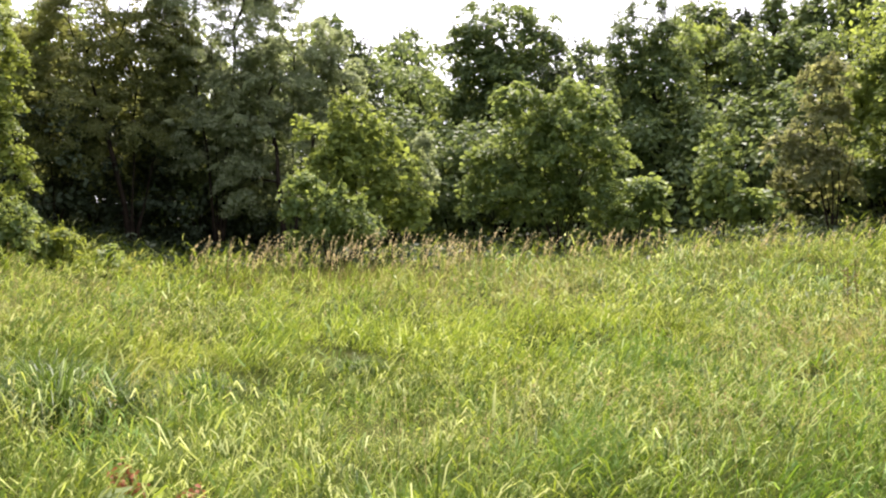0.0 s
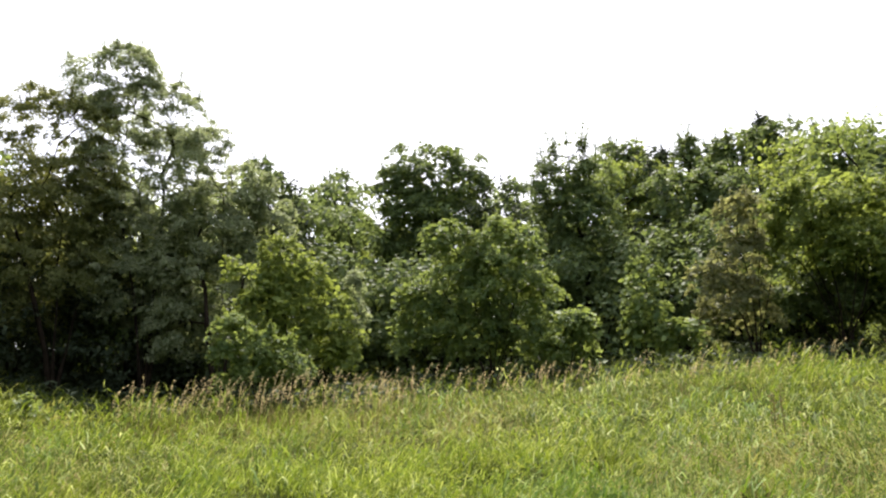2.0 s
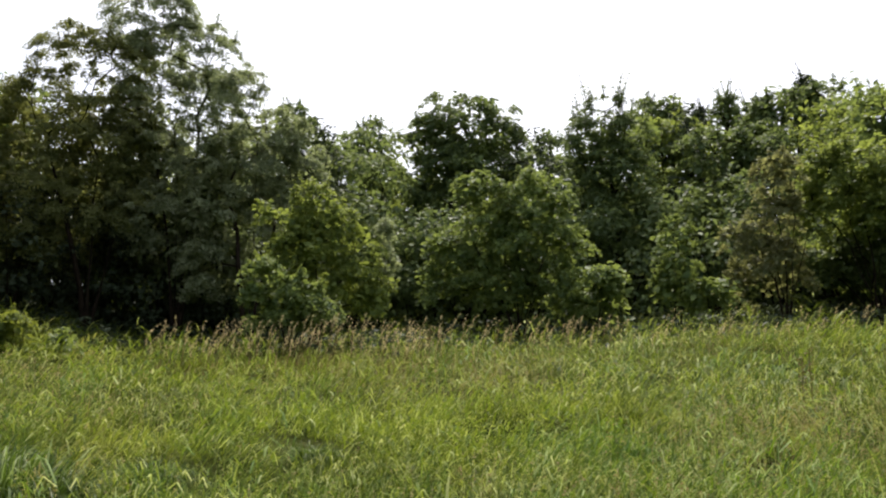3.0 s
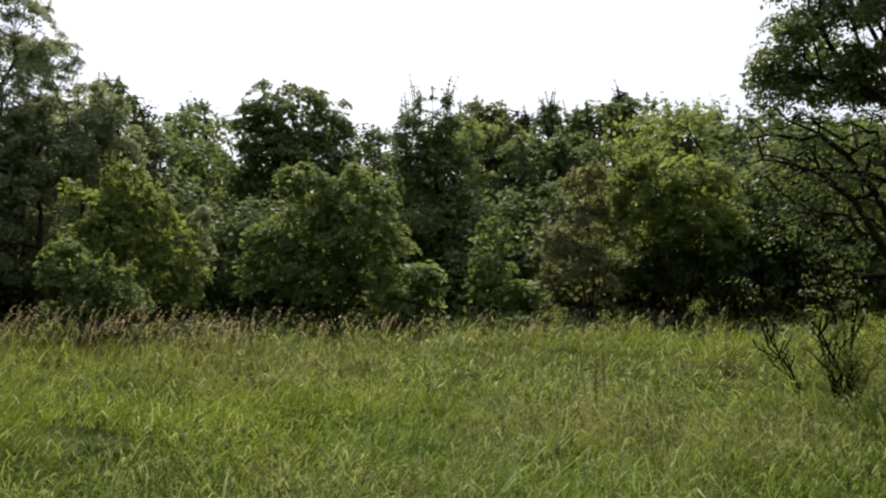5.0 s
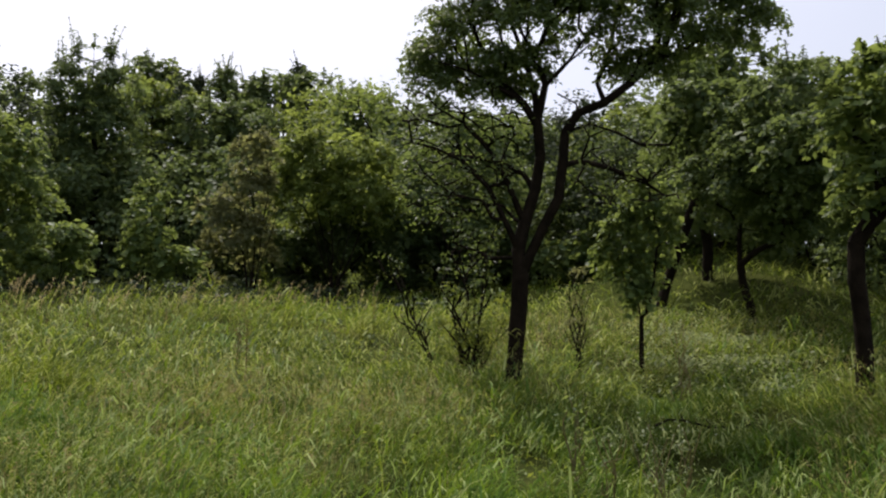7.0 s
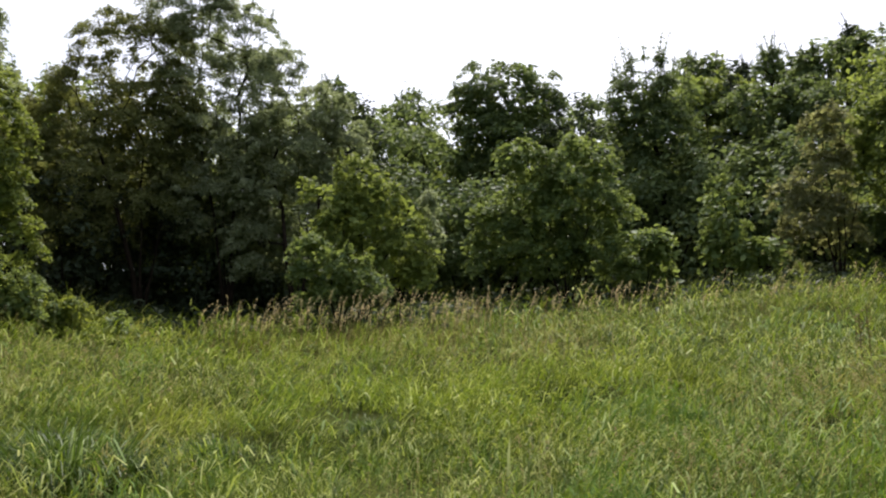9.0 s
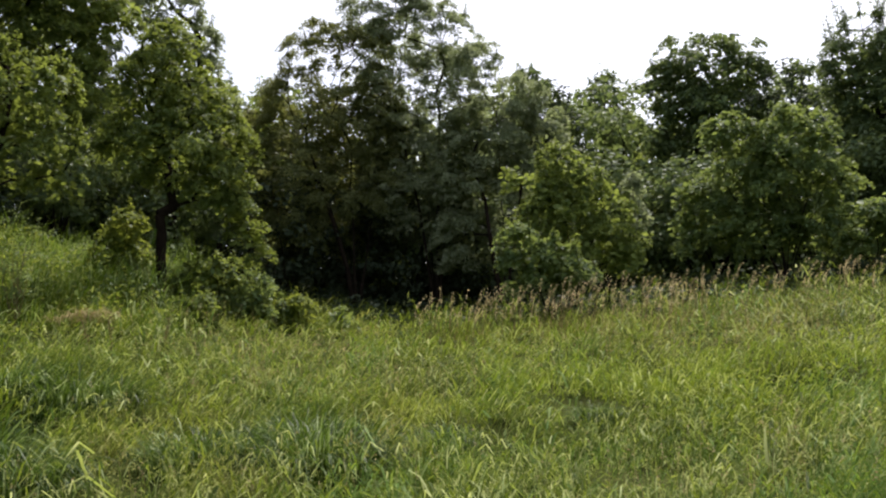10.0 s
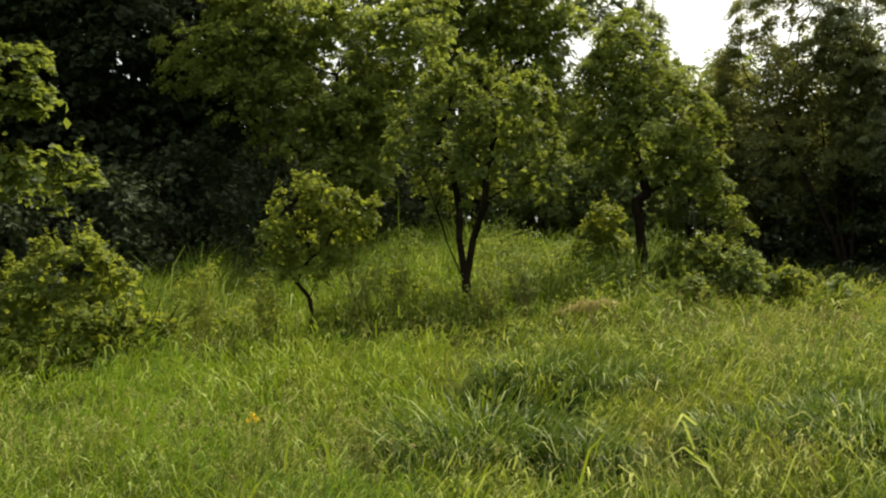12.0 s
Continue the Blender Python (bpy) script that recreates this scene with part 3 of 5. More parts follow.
lobed("hazel_bush", "dark shaded bush behind the wide bright one", "bush", -27.0, 25.6, 45, ((0.24, 1.85, 1.4, 0.86), (1.31, 2.15, 1.09, 0.94), (-0.68, 1.54, 0.93, 0.78),), 0.14, "mid", slim=0.6, trunk=0.07, stems=5, clump=0.3, tuck=0.7)
lobed("oak_tree", "tree on the skyline of the wood", "tree", -15.2, 39.3, 19, ((-0.09, 8.3, 0.55, 0.45), (0.86, 8.14, 0.55, 0.45), (0.38, 7.11, 1.25, 1.0),), 0.2, "mid", slim=0.6, trunk=0.2, clump=0.45, fringe=16)
lobed("spruce_tree", "narrow spire-topped tree on the skyline", "tree", -20.0, 42.8, 20, ((0.14, 8.79, 0.41, 0.55), (-0.05, 8.18, 0.6, 0.6), (0.02, 7.36, 0.82, 0.82),), 0.17, "mid", slim=0.4, trunk=0.14, clump=0.35, fringe=26, reach=0.8)
lobed("spruce_tree", "narrow spire-topped tree on the skyline", "tree", -21.3, 43.4, 21, ((0.0, 8.68, 0.28, 0.45), (-0.04, 8.08, 0.47, 0.5), (-0.05, 7.26, 0.69, 0.72),), 0.17, "mid", slim=0.4, trunk=0.12, clump=0.3, fringe=20, reach=0.8)
lobed("spruce_tree", "thin spire-topped tree on the skyline", "tree", -18.4, 44.0, 701, ((0.16, 8.71, 0.14, 0.39), (0.12, 8.09, 0.34, 0.45),), 0.15, "dark", slim=0.4, trunk=0.1, clump=0.22, fringe=12, reach=0.7)
lobed("oak_tree", "tree on the skyline of the wood", "tree", -23.4, 40.5, 22, ((-0.12, 8.1, 0.98, 0.78), (-0.63, 7.41, 0.98, 0.9), (0.25, 6.92, 1.03, 0.9),), 0.19, "mid", slim=0.6, trunk=0.2, clump=0.45, fringe=20)
lobed("spruce_tree", "thin spire-topped tree on the skyline", "tree", -24.0, 44.0, 705, ((0.43, 9.67, 0.11, 0.57), (0.37, 8.85, 0.28, 0.56),), 0.15, "dark", slim=0.4, trunk=0.1, clump=0.22, fringe=12, reach=0.7)
lobed("oak_tree", "tree on the skyline of the wood", "tree", -25.6, 39.5, 23, ((0.19, 8.24, 0.63, 0.56), (-0.34, 7.7, 0.86, 0.66), (0.6, 7.33, 0.85, 0.8), (0.0, 6.56, 1.25, 0.9),), 0.19, "mid", slim=0.6, trunk=0.2, clump=0.45, fringe=20)
lobed("oak_tree", "sunlit tree on the skyline of the wood", "tree", -28.6, 36.0, 24, ((0.08, 6.83, 1.14, 0.78), (-0.81, 6.15, 1.02, 0.68), (0.95, 5.99, 0.91, 0.86), (0.06, 5.33, 1.69, 0.9),), 0.18, "fresh", slim=0.6, trunk=0.2, clump=0.42, fringe=24)
lobed("oak_tree", "tree on the skyline behind the apple tree", "tree", -32.0, 35.7, 47, ((-0.85, 6.05, 1.01, 0.79), (0.49, 6.4, 1.02, 0.9), (-0.17, 4.68, 1.56, 1.11), (1.61, 5.59, 1.12, 1.12),), 0.18, "mid", slim=0.6, trunk=0.2, clump=0.42, fringe=20)
lobed("oak_tree", "low tree seen between the apple stems", "tree", -38.0, 33.0, 48, ((-0.34, 5.05, 1.03, 0.93), (1.87, 4.99, 1.14, 0.93), (0.45, 3.57, 1.43, 1.02), (2.83, 3.71, 1.23, 0.92), (-1.57, 3.6, 1.23, 1.23),), 0.18, "mid", slim=0.6, trunk=0.2, clump=0.42)
lobed("maple_tree", "sunlit yellow-green tree behind the apple tree", "tree", -42.0, 31.0, 49, ((0.89, 4.42, 1.17, 0.7), (1.99, 4.74, 0.97, 0.78), (-0.62, 2.93, 0.58, 0.96), (1.59, 3.42, 1.35, 0.96),), 0.17, "yellow", slim=0.6, trunk=0.18, clump=0.4)
lobed("hazel_bush", "shaded green bush behind the apple tree", "bush", -40.5, 26.2, 16, ((1.17, 0.87, 0.87, 0.72), (0.4, 0.73, 0.71, 0.64), (2.08, 1.17, 0.96, 0.8), (-0.37, 0.74, 0.56, 0.64),), 0.14, "fresh", slim=0.6, trunk=0.08, stems=6, clump=0.3, tuck=0.7)
lobed("hazel_bush", "dark bush in the deep shade behind the apple tree", "bush", -34.5, 26.5, 50, ((-1.26, 1.73, 0.97, 0.97), (0.02, 1.74, 0.97, 0.97), (1.14, 1.74, 0.81, 0.97), (-0.62, 2.72, 1.14, 0.81), (-0.46, 3.89, 0.98, 0.82), (0.84, 3.72, 1.06, 0.98), (0.43, 4.73, 0.83, 0.66),), 0.15, "mid", slim=0.6, trunk=0.08, stems=6, clump=0.32, tuck=0.5)
lobed("plum_tree", "leaning old tree with a high shaded crown", "tree", -46.6, 20.4, 17, ((0.93, 2.61, 0.68, 0.87), (0.68, 3.41, 0.7, 0.7, -1.5), (1.24, 4.79, 0.9, 0.77), (1.82, 5.22, 0.58, 0.58), (0.61, 4.34, 0.59, 0.71, -1.5), (1.25, 3.22, 0.96, 0.79, -2.0), (0.94, 3.64, 0.78, 0.56, -2.5), (1.95, 3.48, 0.8, 0.57, -2.0),), 0.12, "mid", slim=0.6, trunk=0.13, clump=0.32, fringe=30, fork=2.6, lean=(0.95, 0.2))
lobed("plum_tree", "spreading green tree with a dark leaning trunk", "tree", -51.9, 18.4, 18, ((0.21, 3.06, 0.56, 0.67), (0.9, 3.53, 0.79, 0.51), (1.36, 4.22, 0.86, 0.63), (-0.12, 2.34, 0.5, 0.56), (0.34, 1.89, 0.55, 0.39), (1.32, 2.75, 0.67, 0.56), (0.67, 4.02, 0.63, 0.47, -1.5), (0.78, 2.37, 0.63, 0.42, -1.0), (0.09, 3.16, 0.5, 0.5, -2.0), (0.88, 2.75, 0.87, 0.58, -2.5), (1.56, 3.23, 0.93, 0.73, -1.5), (1.84, 2.6, 0.89, 0.67), (-0.66, 2.64, 0.73, 0.52, -1.2), (0.07, 2.59, 0.76, 0.51, -1.6), (0.63, 2.4, 0.74, 0.54, -2.2), (-0.07, 3.45, 0.75, 0.59, -1.0), (0.54, 1.84, 0.6, 0.4, -1.8), (2.01, 3.03, 0.96, 0.75, -1.0),), 0.1, "mid", slim=0.6, trunk=0.1, clump=0.26, fringe=50, fork=1.5, lean=(-0.25, 0.1))
lobed("plum_tree", "spreading tree with high branches at the meadow corner", "tree", -57.0, 13.2, 38, ((0.1, 3.52, 0.48, 0.48), (0.26, 2.81, 0.47, 0.39), (0.6, 3.87, 0.73, 0.56), (0.73, 2.91, 0.63, 0.47), (1.18, 3.36, 0.72, 0.64), (1.25, 2.58, 0.63, 0.47), (0.4, 2.44, 0.39, 0.28),), 0.1, "fresh", slim=0.6, trunk=0.13, clump=0.26, fringe=40, fork=1.9, tuck=0.2)
lobed("plum_sapling", "young slender tree with a thin stem and fresh pale green leaves", "sapling", -45.4, 14.6, 35, ((0.11, 2.97, 0.14, 0.3), (-0.04, 2.59, 0.19, 0.33), (0.24, 2.54, 0.19, 0.35), (-0.26, 2.13, 0.21, 0.36), (0.02, 2.03, 0.24, 0.4), (0.34, 2.07, 0.21, 0.36), (-0.43, 1.77, 0.19, 0.29), (-0.15, 1.53, 0.22, 0.31), (0.21, 1.61, 0.22, 0.33), (0.0, 1.2, 0.17, 0.22),), 0.07, "fresh", slim=0.5, trunk=0.045, stems=4, spread=0.55, clump=0.12, fringe=110, cover=0.85, tuck=0.1, fork=0.95, core=0.35)
lobed("oak_tree", "tree on the skyline beside the willows", "tree", 6.4, 31.3, 25, ((-0.18, 7.03, 0.52, 0.6), (-0.54, 6.2, 0.67, 0.67), (0.61, 5.95, 0.67, 0.51), (0.25, 5.04, 0.98, 0.78),), 0.16, "mid", slim=0.6, trunk=0.16, clump=0.36, fringe=20)
lobed("plum_tree", "broad shaded tree closing the meadow corner", "tree", -49.6, 23.0, 51, ((0.04, 3.25, 1.21, 0.85), (1.03, 2.9, 1.21, 0.85), (0.59, 4.17, 1.22, 0.79), (1.56, 3.8, 1.22, 0.79), (0.74, 1.98, 1.2, 0.7), (1.86, 2.56, 1.13, 0.85), (-0.38, 2.18, 0.84, 0.84),), 0.13, "mid", slim=0.6, trunk=0.15, clump=0.34, fork=1.6, tuck=-0.5)
lobed("pear_tree", "old orchard tree with a forked dark trunk and round crown", "tree", 40.2, 16.1, 26, ((0.77, 3.4, 1.04, 0.69), (0.11, 3.8, 0.62, 0.62), (1.31, 2.7, 0.69, 0.49), (0.81, 2.54, 0.88, 0.54), (-0.23, 2.9, 0.59, 0.59), (0.12, 2.28, 0.78, 0.44), (-0.7, 3.02, 0.44, 0.49), (1.56, 2.18, 0.44, 0.39),), 0.078, "pear", slim=0.6, trunk=0.13, stems=3, spread=0.42, tuck=0.3, clump=0.2, fringe=100, cover=0.85, fork=0.6, core=0.5)
lobed("pear_tree", "orchard tree with a straight dark trunk beside the brambles", "tree", 29.45, 18.4, 27, ((0.17, 4.72, 0.72, 0.72), (-0.3, 3.95, 0.8, 0.71), (0.73, 3.54, 0.85, 0.7), (0.06, 2.98, 1.07, 0.62), (1.25, 2.72, 0.56, 0.51), (0.77, 2.33, 0.78, 0.42), (-0.49, 3.03, 0.56, 0.51), (1.27, 1.82, 0.47, 0.44), (1.58, 1.23, 0.35, 0.4),), 0.078, "pear", slim=0.6, trunk=0.12, clump=0.22, fringe=70, fork=1.7, cover=0.85, tuck=0.3, core=0.7)
lobed("ash_tree", "tall light green tree with drooping sprays", "tree", 47.0, 21.0, 28, ((-1.95, 5.33, 1.16, 0.48), (-0.75, 4.84, 1.01, 0.61), (0.78, 5.32, 1.16, 0.82), (-0.16, 3.97, 0.8, 0.66), (1.11, 4.22, 0.93, 0.8), (0.06, 3.11, 0.52, 0.59), (1.95, 5.57, 1.09, 0.82), (0.8, 3.02, 0.65, 0.79), (0.02, 2.13, 0.78, 0.45), (-1.32, 6.1, 1.66, 0.62), (-0.96, 5.85, 1.24, 0.55), (0.02, 3.53, 0.79, 0.79), (0.24, 2.04, 0.76, 0.63, -0.5), (-0.29, 4.63, 0.81, 0.67), (-1.66, 4.88, 1.07, 0.8, -0.3), (-0.74, 3.93, 0.97, 0.71, -0.6), (0.29, 3.26, 0.95, 0.7, -0.8), (-1.2, 2.98, 0.77, 0.57, -0.6), (-0.29, 2.23, 0.75, 0.56, -0.9), (1.3, 5.08, 1.06, 0.79, -0.5), (0.61, 1.99, 0.62, 0.5, -0.9), (-2.86, 5.03, 1.14, 0.8, -0.3), (-2.28, 3.96, 0.78, 0.52, -0.6),), 0.105, "yellow", slim=0.55, trunk=0.13, clump=0.26, cover=0.85, holes=-0.3, fringe=70, fork=4.5)
lobed("ash_tree", "tall yellow-tinted tree behind the orchard", "tree", 39.0, 25.8, 36, ((0.87, 6.09, 1.43, 1.01), (1.96, 5.32, 1.0, 1.0), (-0.01, 5.11, 1.16, 1.0), (2.34, 3.93, 0.82, 0.98), (1.22, 4.18, 1.15, 0.98), (1.13, 7.47, 1.89, 1.03), (2.67, 6.12, 0.93, 0.84), (-0.56, 6.69, 1.02, 1.02),), 0.115, "yellow", slim=0.55, trunk=0.18, clump=0.28, fringe=50, fork=3.0)
lobed("aspen_tree", "tall silvery tree behind the orchard", "tree", 29.0, 28.6, 29, ((0.32, 7.81, 0.63, 0.84), (-0.35, 8.47, 0.94, 0.94), (0.8, 7.18, 0.52, 0.83), (1.15, 6.19, 0.44, 0.82), (0.14, 5.94, 0.91, 1.28), (1.66, 5.09, 0.36, 0.69), (1.25, 4.5, 0.72, 0.81), (-1.28, 8.2, 0.94, 0.94),), 0.135, "silver", slim=0.4, trunk=0.18, clump=0.3, fringe=110, reach=0.7, airy=7.5)
lobed("maple_tree", "sunlit tree in the gap of the wood", "tree", 24.6, 30.0, 34, ((0.68, 5.55, 0.72, 0.53), (0.06, 4.87, 0.79, 0.68), (0.94, 4.65, 0.56, 0.68), (0.21, 3.71, 0.78, 0.84), (-0.09, 2.63, 0.74, 0.83),), 0.14, "yellow", slim=0.6, trunk=0.14, clump=0.33, fringe=24)
lobed("bush", "small rounded light green bush", "bush", 31.7, 20.0, 31, ((0.1, 1.16, 0.41, 0.36), (-0.06, 0.68, 0.48, 0.48), (0.35, 0.53, 0.36, 0.48), (-0.32, 0.46, 0.34, 0.42),), 0.085, "nettle", slim=0.6, trunk=0.03, stems=4, clump=0.18, fringe=30, tuck=0.7)
lobed("hawthorn_sapling", "young thin-stemmed tree with light airy leaves", "sapling", 49.4, 14.2, 32, ((0.11, 2.41, 0.22, 0.22), (-0.21, 2.09, 0.29, 0.22), (0.4, 2.13, 0.32, 0.24), (0.0, 1.73, 0.35, 0.25), (-0.38, 1.63, 0.24, 0.2), (0.54, 1.74, 0.3, 0.22), (0.85, 1.88, 0.24, 0.19), (0.06, 1.3, 0.29, 0.22), (0.47, 1.31, 0.23, 0.18), (-0.32, 1.2, 0.18, 0.17),), 0.065, "nettle", slim=0.6, trunk=0.04, clump=0.15, fringe=70, cover=0.75, tuck=0.1, fork=0.7, core=0.25, lai=1.0)
lobed("bush", "dense sunlit bush of pale leaves", "bush", 59.0, 13.4, 33, ((-0.77, 1.33, 0.55, 0.4), (-1.24, 1.16, 0.55, 0.44), (-0.3, 0.93, 0.43, 0.39), (-0.85, 0.71, 0.71, 0.43), (-1.51, 0.67, 0.47, 0.43), (-0.1, 0.55, 0.35, 0.35), (-0.66, 0.4, 0.71, 0.35), (-1.38, 0.38, 0.63, 0.35), (0.14, 0.42, 0.31, 0.31),), 0.075, "nettle", slim=0.55, trunk=0.03, stems=7, clump=0.17, fringe=90, core=0.25, cover=1.0, tuck=0.3)
# Leaves toned dark for shade; unseen upper lobes added to block sky light.
lobed("oak_tree", "huge oak with leaves toned dark for shade, behind the young trees", "tree", 58.0, 23.8, 30, ((-0.57, 6.15, 2.95, 1.71), (-2.8, 5.3, 2.61, 1.84), (0.72, 4.21, 1.81, 1.66), (-1.31, 3.76, 2.55, 1.65), (2.04, 5.26, 1.68, 1.68), (-2.84, 3.16, 1.94, 1.49), (0.24, 2.45, 1.77, 1.18), (-1.74, 2.05, 1.91, 1.03), (-2.22, 9.4, 4.27, 2.46), (1.99, 9.86, 3.97, 2.32), (-5.27, 6.62, 3.13, 3.13),), 0.2, "dark", slim=0.6, trunk=0.35, clump=0.5, cover=0.75, fork=3.2)
lobed("oak_tree", "oak with low sunlit leaf sprays over the bushes", "tree", 68.0, 14.0, 39, ((0.69, 4.38, 0.57, 0.21), (0.93, 3.94, 0.24, 0.1), (0.5, 3.8, 0.52, 0.21), (0.98, 3.13, 0.53, 0.12), (1.41, 2.85, 0.47, 0.1), (0.63, 2.92, 0.6, 0.22), (-0.11, 4.0, 0.61, 0.52), (-0.11, 2.9, 0.6, 0.43),), 0.1, "pear", slim=0.6, trunk=0.22, clump=0.24, fringe=40, fork=1.8)
tree("oak_tree", "green tree closing the gap in the wood", "tree", spot(-8.8, 35.7), 37, 1.60, 2.92, 6.98, 0.250, "mid", "round", 43, 83, 0.66, slim=0.60, trunk=0.16)
# The hollow's shade is put into these bushes' dark leaf colour.
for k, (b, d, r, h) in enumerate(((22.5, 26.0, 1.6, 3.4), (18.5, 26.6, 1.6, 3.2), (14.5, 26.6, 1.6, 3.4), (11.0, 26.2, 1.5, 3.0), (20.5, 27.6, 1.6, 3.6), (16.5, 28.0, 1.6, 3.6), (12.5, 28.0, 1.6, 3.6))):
    tree("elder_bush", "bush under the willows with leaves toned dark for shade", "bush", spot(b, d), 600 + k, r, 0.1, h, 0.17, "dark", "dome", 60, 44, 0.48, trunk=0.06, stems=4, group="bushes under the willows")
for k, (b, d, r, h) in enumerate(((-51.0, 28.5, 1.8, 3.4), (-55.5, 26.5, 1.7, 3.2), (-46.0, 30.0, 1.8, 3.6), (-60.0, 23.5, 1.8, 3.4), (-42.0, 29.0, 1.7, 3.2))):
    tree("elder_bush", "dark green bush under the old plum trees", "bush", spot(b, d), 620 + k, r, 0.1, h, 0.15, "mid", "dome", 60, 44, 0.5, trunk=0.06, stems=4, group="bushes under the plum trees")
# Dark leaf colour here stands in for the shade below the oak.
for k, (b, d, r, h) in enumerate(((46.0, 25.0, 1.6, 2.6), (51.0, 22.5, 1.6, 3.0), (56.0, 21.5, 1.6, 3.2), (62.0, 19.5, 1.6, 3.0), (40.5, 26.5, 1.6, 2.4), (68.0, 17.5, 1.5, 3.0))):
    tree("elder_bush", "bush under the oak with leaves toned dark for shade", "bush", spot(b, d), 640 + k, r, 0.05, h, 0.16, "dark", "dome", 60, 44, 0.46, trunk=0.05, stems=4, group="bushes under the oak")

# ---- woods behind: a continuous canopy, four kinds of young tree, repeated ----
woods = []
for seed, mat, r, h in ((501, "mid", 1.9, 6.6), (502, "fresh", 1.8, 6.6), (503, "dark", 2.0, 6.6), (504, "yellow", 1.7, 6.6)):
    woods.append(tree("woodland_tree", "young broadleaf tree in the close wood behind the meadow", "tree", spot(30 - (seed - 500) * 3.6, 31), seed, r, 0.1, h, 0.21, mat,
                      "dome", 62, 34, 0.6, trunk=0.12, group="woodland behind the meadow", lumps=0.4, shoots=3, bare=3))
rng = np.random.default_rng(77)
b, k = 12.0, 0
while b > -66:
    x, y, z = spot(b, 31 + rng.uniform(-1.6, 1.6))
    t = copy_thing(woods[(0, 1, 2, 0, 3, 1, 2)[k % 7]], pose(x, y, z, 0, 0, rng.uniform(0, 360)))
    s = rng.uniform(0.92, 1.06) * (0.84 if -50 < b < -31 else 0.97 if b > -44 else 0.9)
    t.scale = (s, s, s)
    b, k = b - 3.5 * rng.uniform(0.8, 1.2), k + 1
for far, b0, b1, step, high in ((33.0, 29, 92, 4.0, 0.95), (27.0, 54, 92, 4.6, 1.5), (27.5, -68, -30, 4.2, 0.55)):
    b = b0
    while b < b1:
        s = high * rng.uniform(0.85, 1.1)
        x, y, z = spot(b + rng.uniform(-1, 1), far + rng.uniform(-1.2, 1.2))
        # Beyond bearing 45 the dark kind is used: shade put into leaf colour.
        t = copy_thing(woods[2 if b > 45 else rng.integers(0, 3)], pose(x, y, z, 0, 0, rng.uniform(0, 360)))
        t.scale = (max(s, 0.9), max(s, 0.9), s)
        b += step * rng.uniform(0.8, 1.2)

undergrowth = tree("elder_bush", "dark shaded bush within the wood", "bush", spot(29, 34.5), 505, 2.3, 0.0, 3.6, 0.2, "mid", "dome", 50, 64, 0.7, trunk=0.06, stems=4, group="undergrowth of the wood", bare=2)
for b in np.arange(13, -32, -4.4):
    x, y, z = spot(float(b) + rng.uniform(-1, 1), 28.0)
    copy_thing(undergrowth, pose(x, y, z, 0, 0, rng.uniform(0, 360))).scale = (1, 1, rng.uniform(0.95, 1.2))
for b in np.arange(-34, -62, -4.5):
    x, y, z = spot(float(b) + rng.uniform(-1, 1), 29.5)
    copy_thing(undergrowth, pose(x, y, z, 0, 0, rng.uniform(0, 360))).scale = (1, 1, rng.uniform(0.9, 1.15))
# Leaves toned dark in place of the wood's shade; copies also close sky gaps.
shade_toned_bush = tree("elder_bush", "dark shaded bush within the wood", "bush", spot(97, 29), 506, 2.3, 0.0, 3.6, 0.22, "dark", "dome", 44, 60, 0.75, trunk=0.06, stems=4, group="undergrowth of the wood", bare=2)
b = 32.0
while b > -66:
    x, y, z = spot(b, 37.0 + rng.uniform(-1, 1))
    copy_thing(shade_toned_bush, pose(x, y, z, 0, 0, rng.uniform(0, 360))).scale = (1.9, 1.9, rng.uniform(1.35, 1.6))
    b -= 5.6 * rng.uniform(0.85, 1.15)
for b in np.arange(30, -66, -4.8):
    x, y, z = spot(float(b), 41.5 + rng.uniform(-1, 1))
    copy_thing(shade_toned_bush, pose(x, y, z, 0, 0, rng.uniform(0, 360))).scale = (2.0, 2.0, rng.uniform(1.35, 1.6))
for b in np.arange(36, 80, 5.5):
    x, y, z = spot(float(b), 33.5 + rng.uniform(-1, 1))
    copy_thing(shade_toned_bush, pose(x, y, z, 0, 0, rng.uniform(0, 360))).scale = (1.7, 1.7, rng.uniform(2.3, 2.7))
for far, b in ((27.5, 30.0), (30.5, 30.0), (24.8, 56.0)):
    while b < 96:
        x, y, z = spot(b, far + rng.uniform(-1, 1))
        copy_thing(shade_toned_bush if b > 42 else undergrowth, pose(x, y, z, 0, 0, rng.uniform(0, 360))).scale = (1, 1, rng.uniform(0.9, 1.3) * (0.8 if b < 46 else 1.15))
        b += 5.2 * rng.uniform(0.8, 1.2)

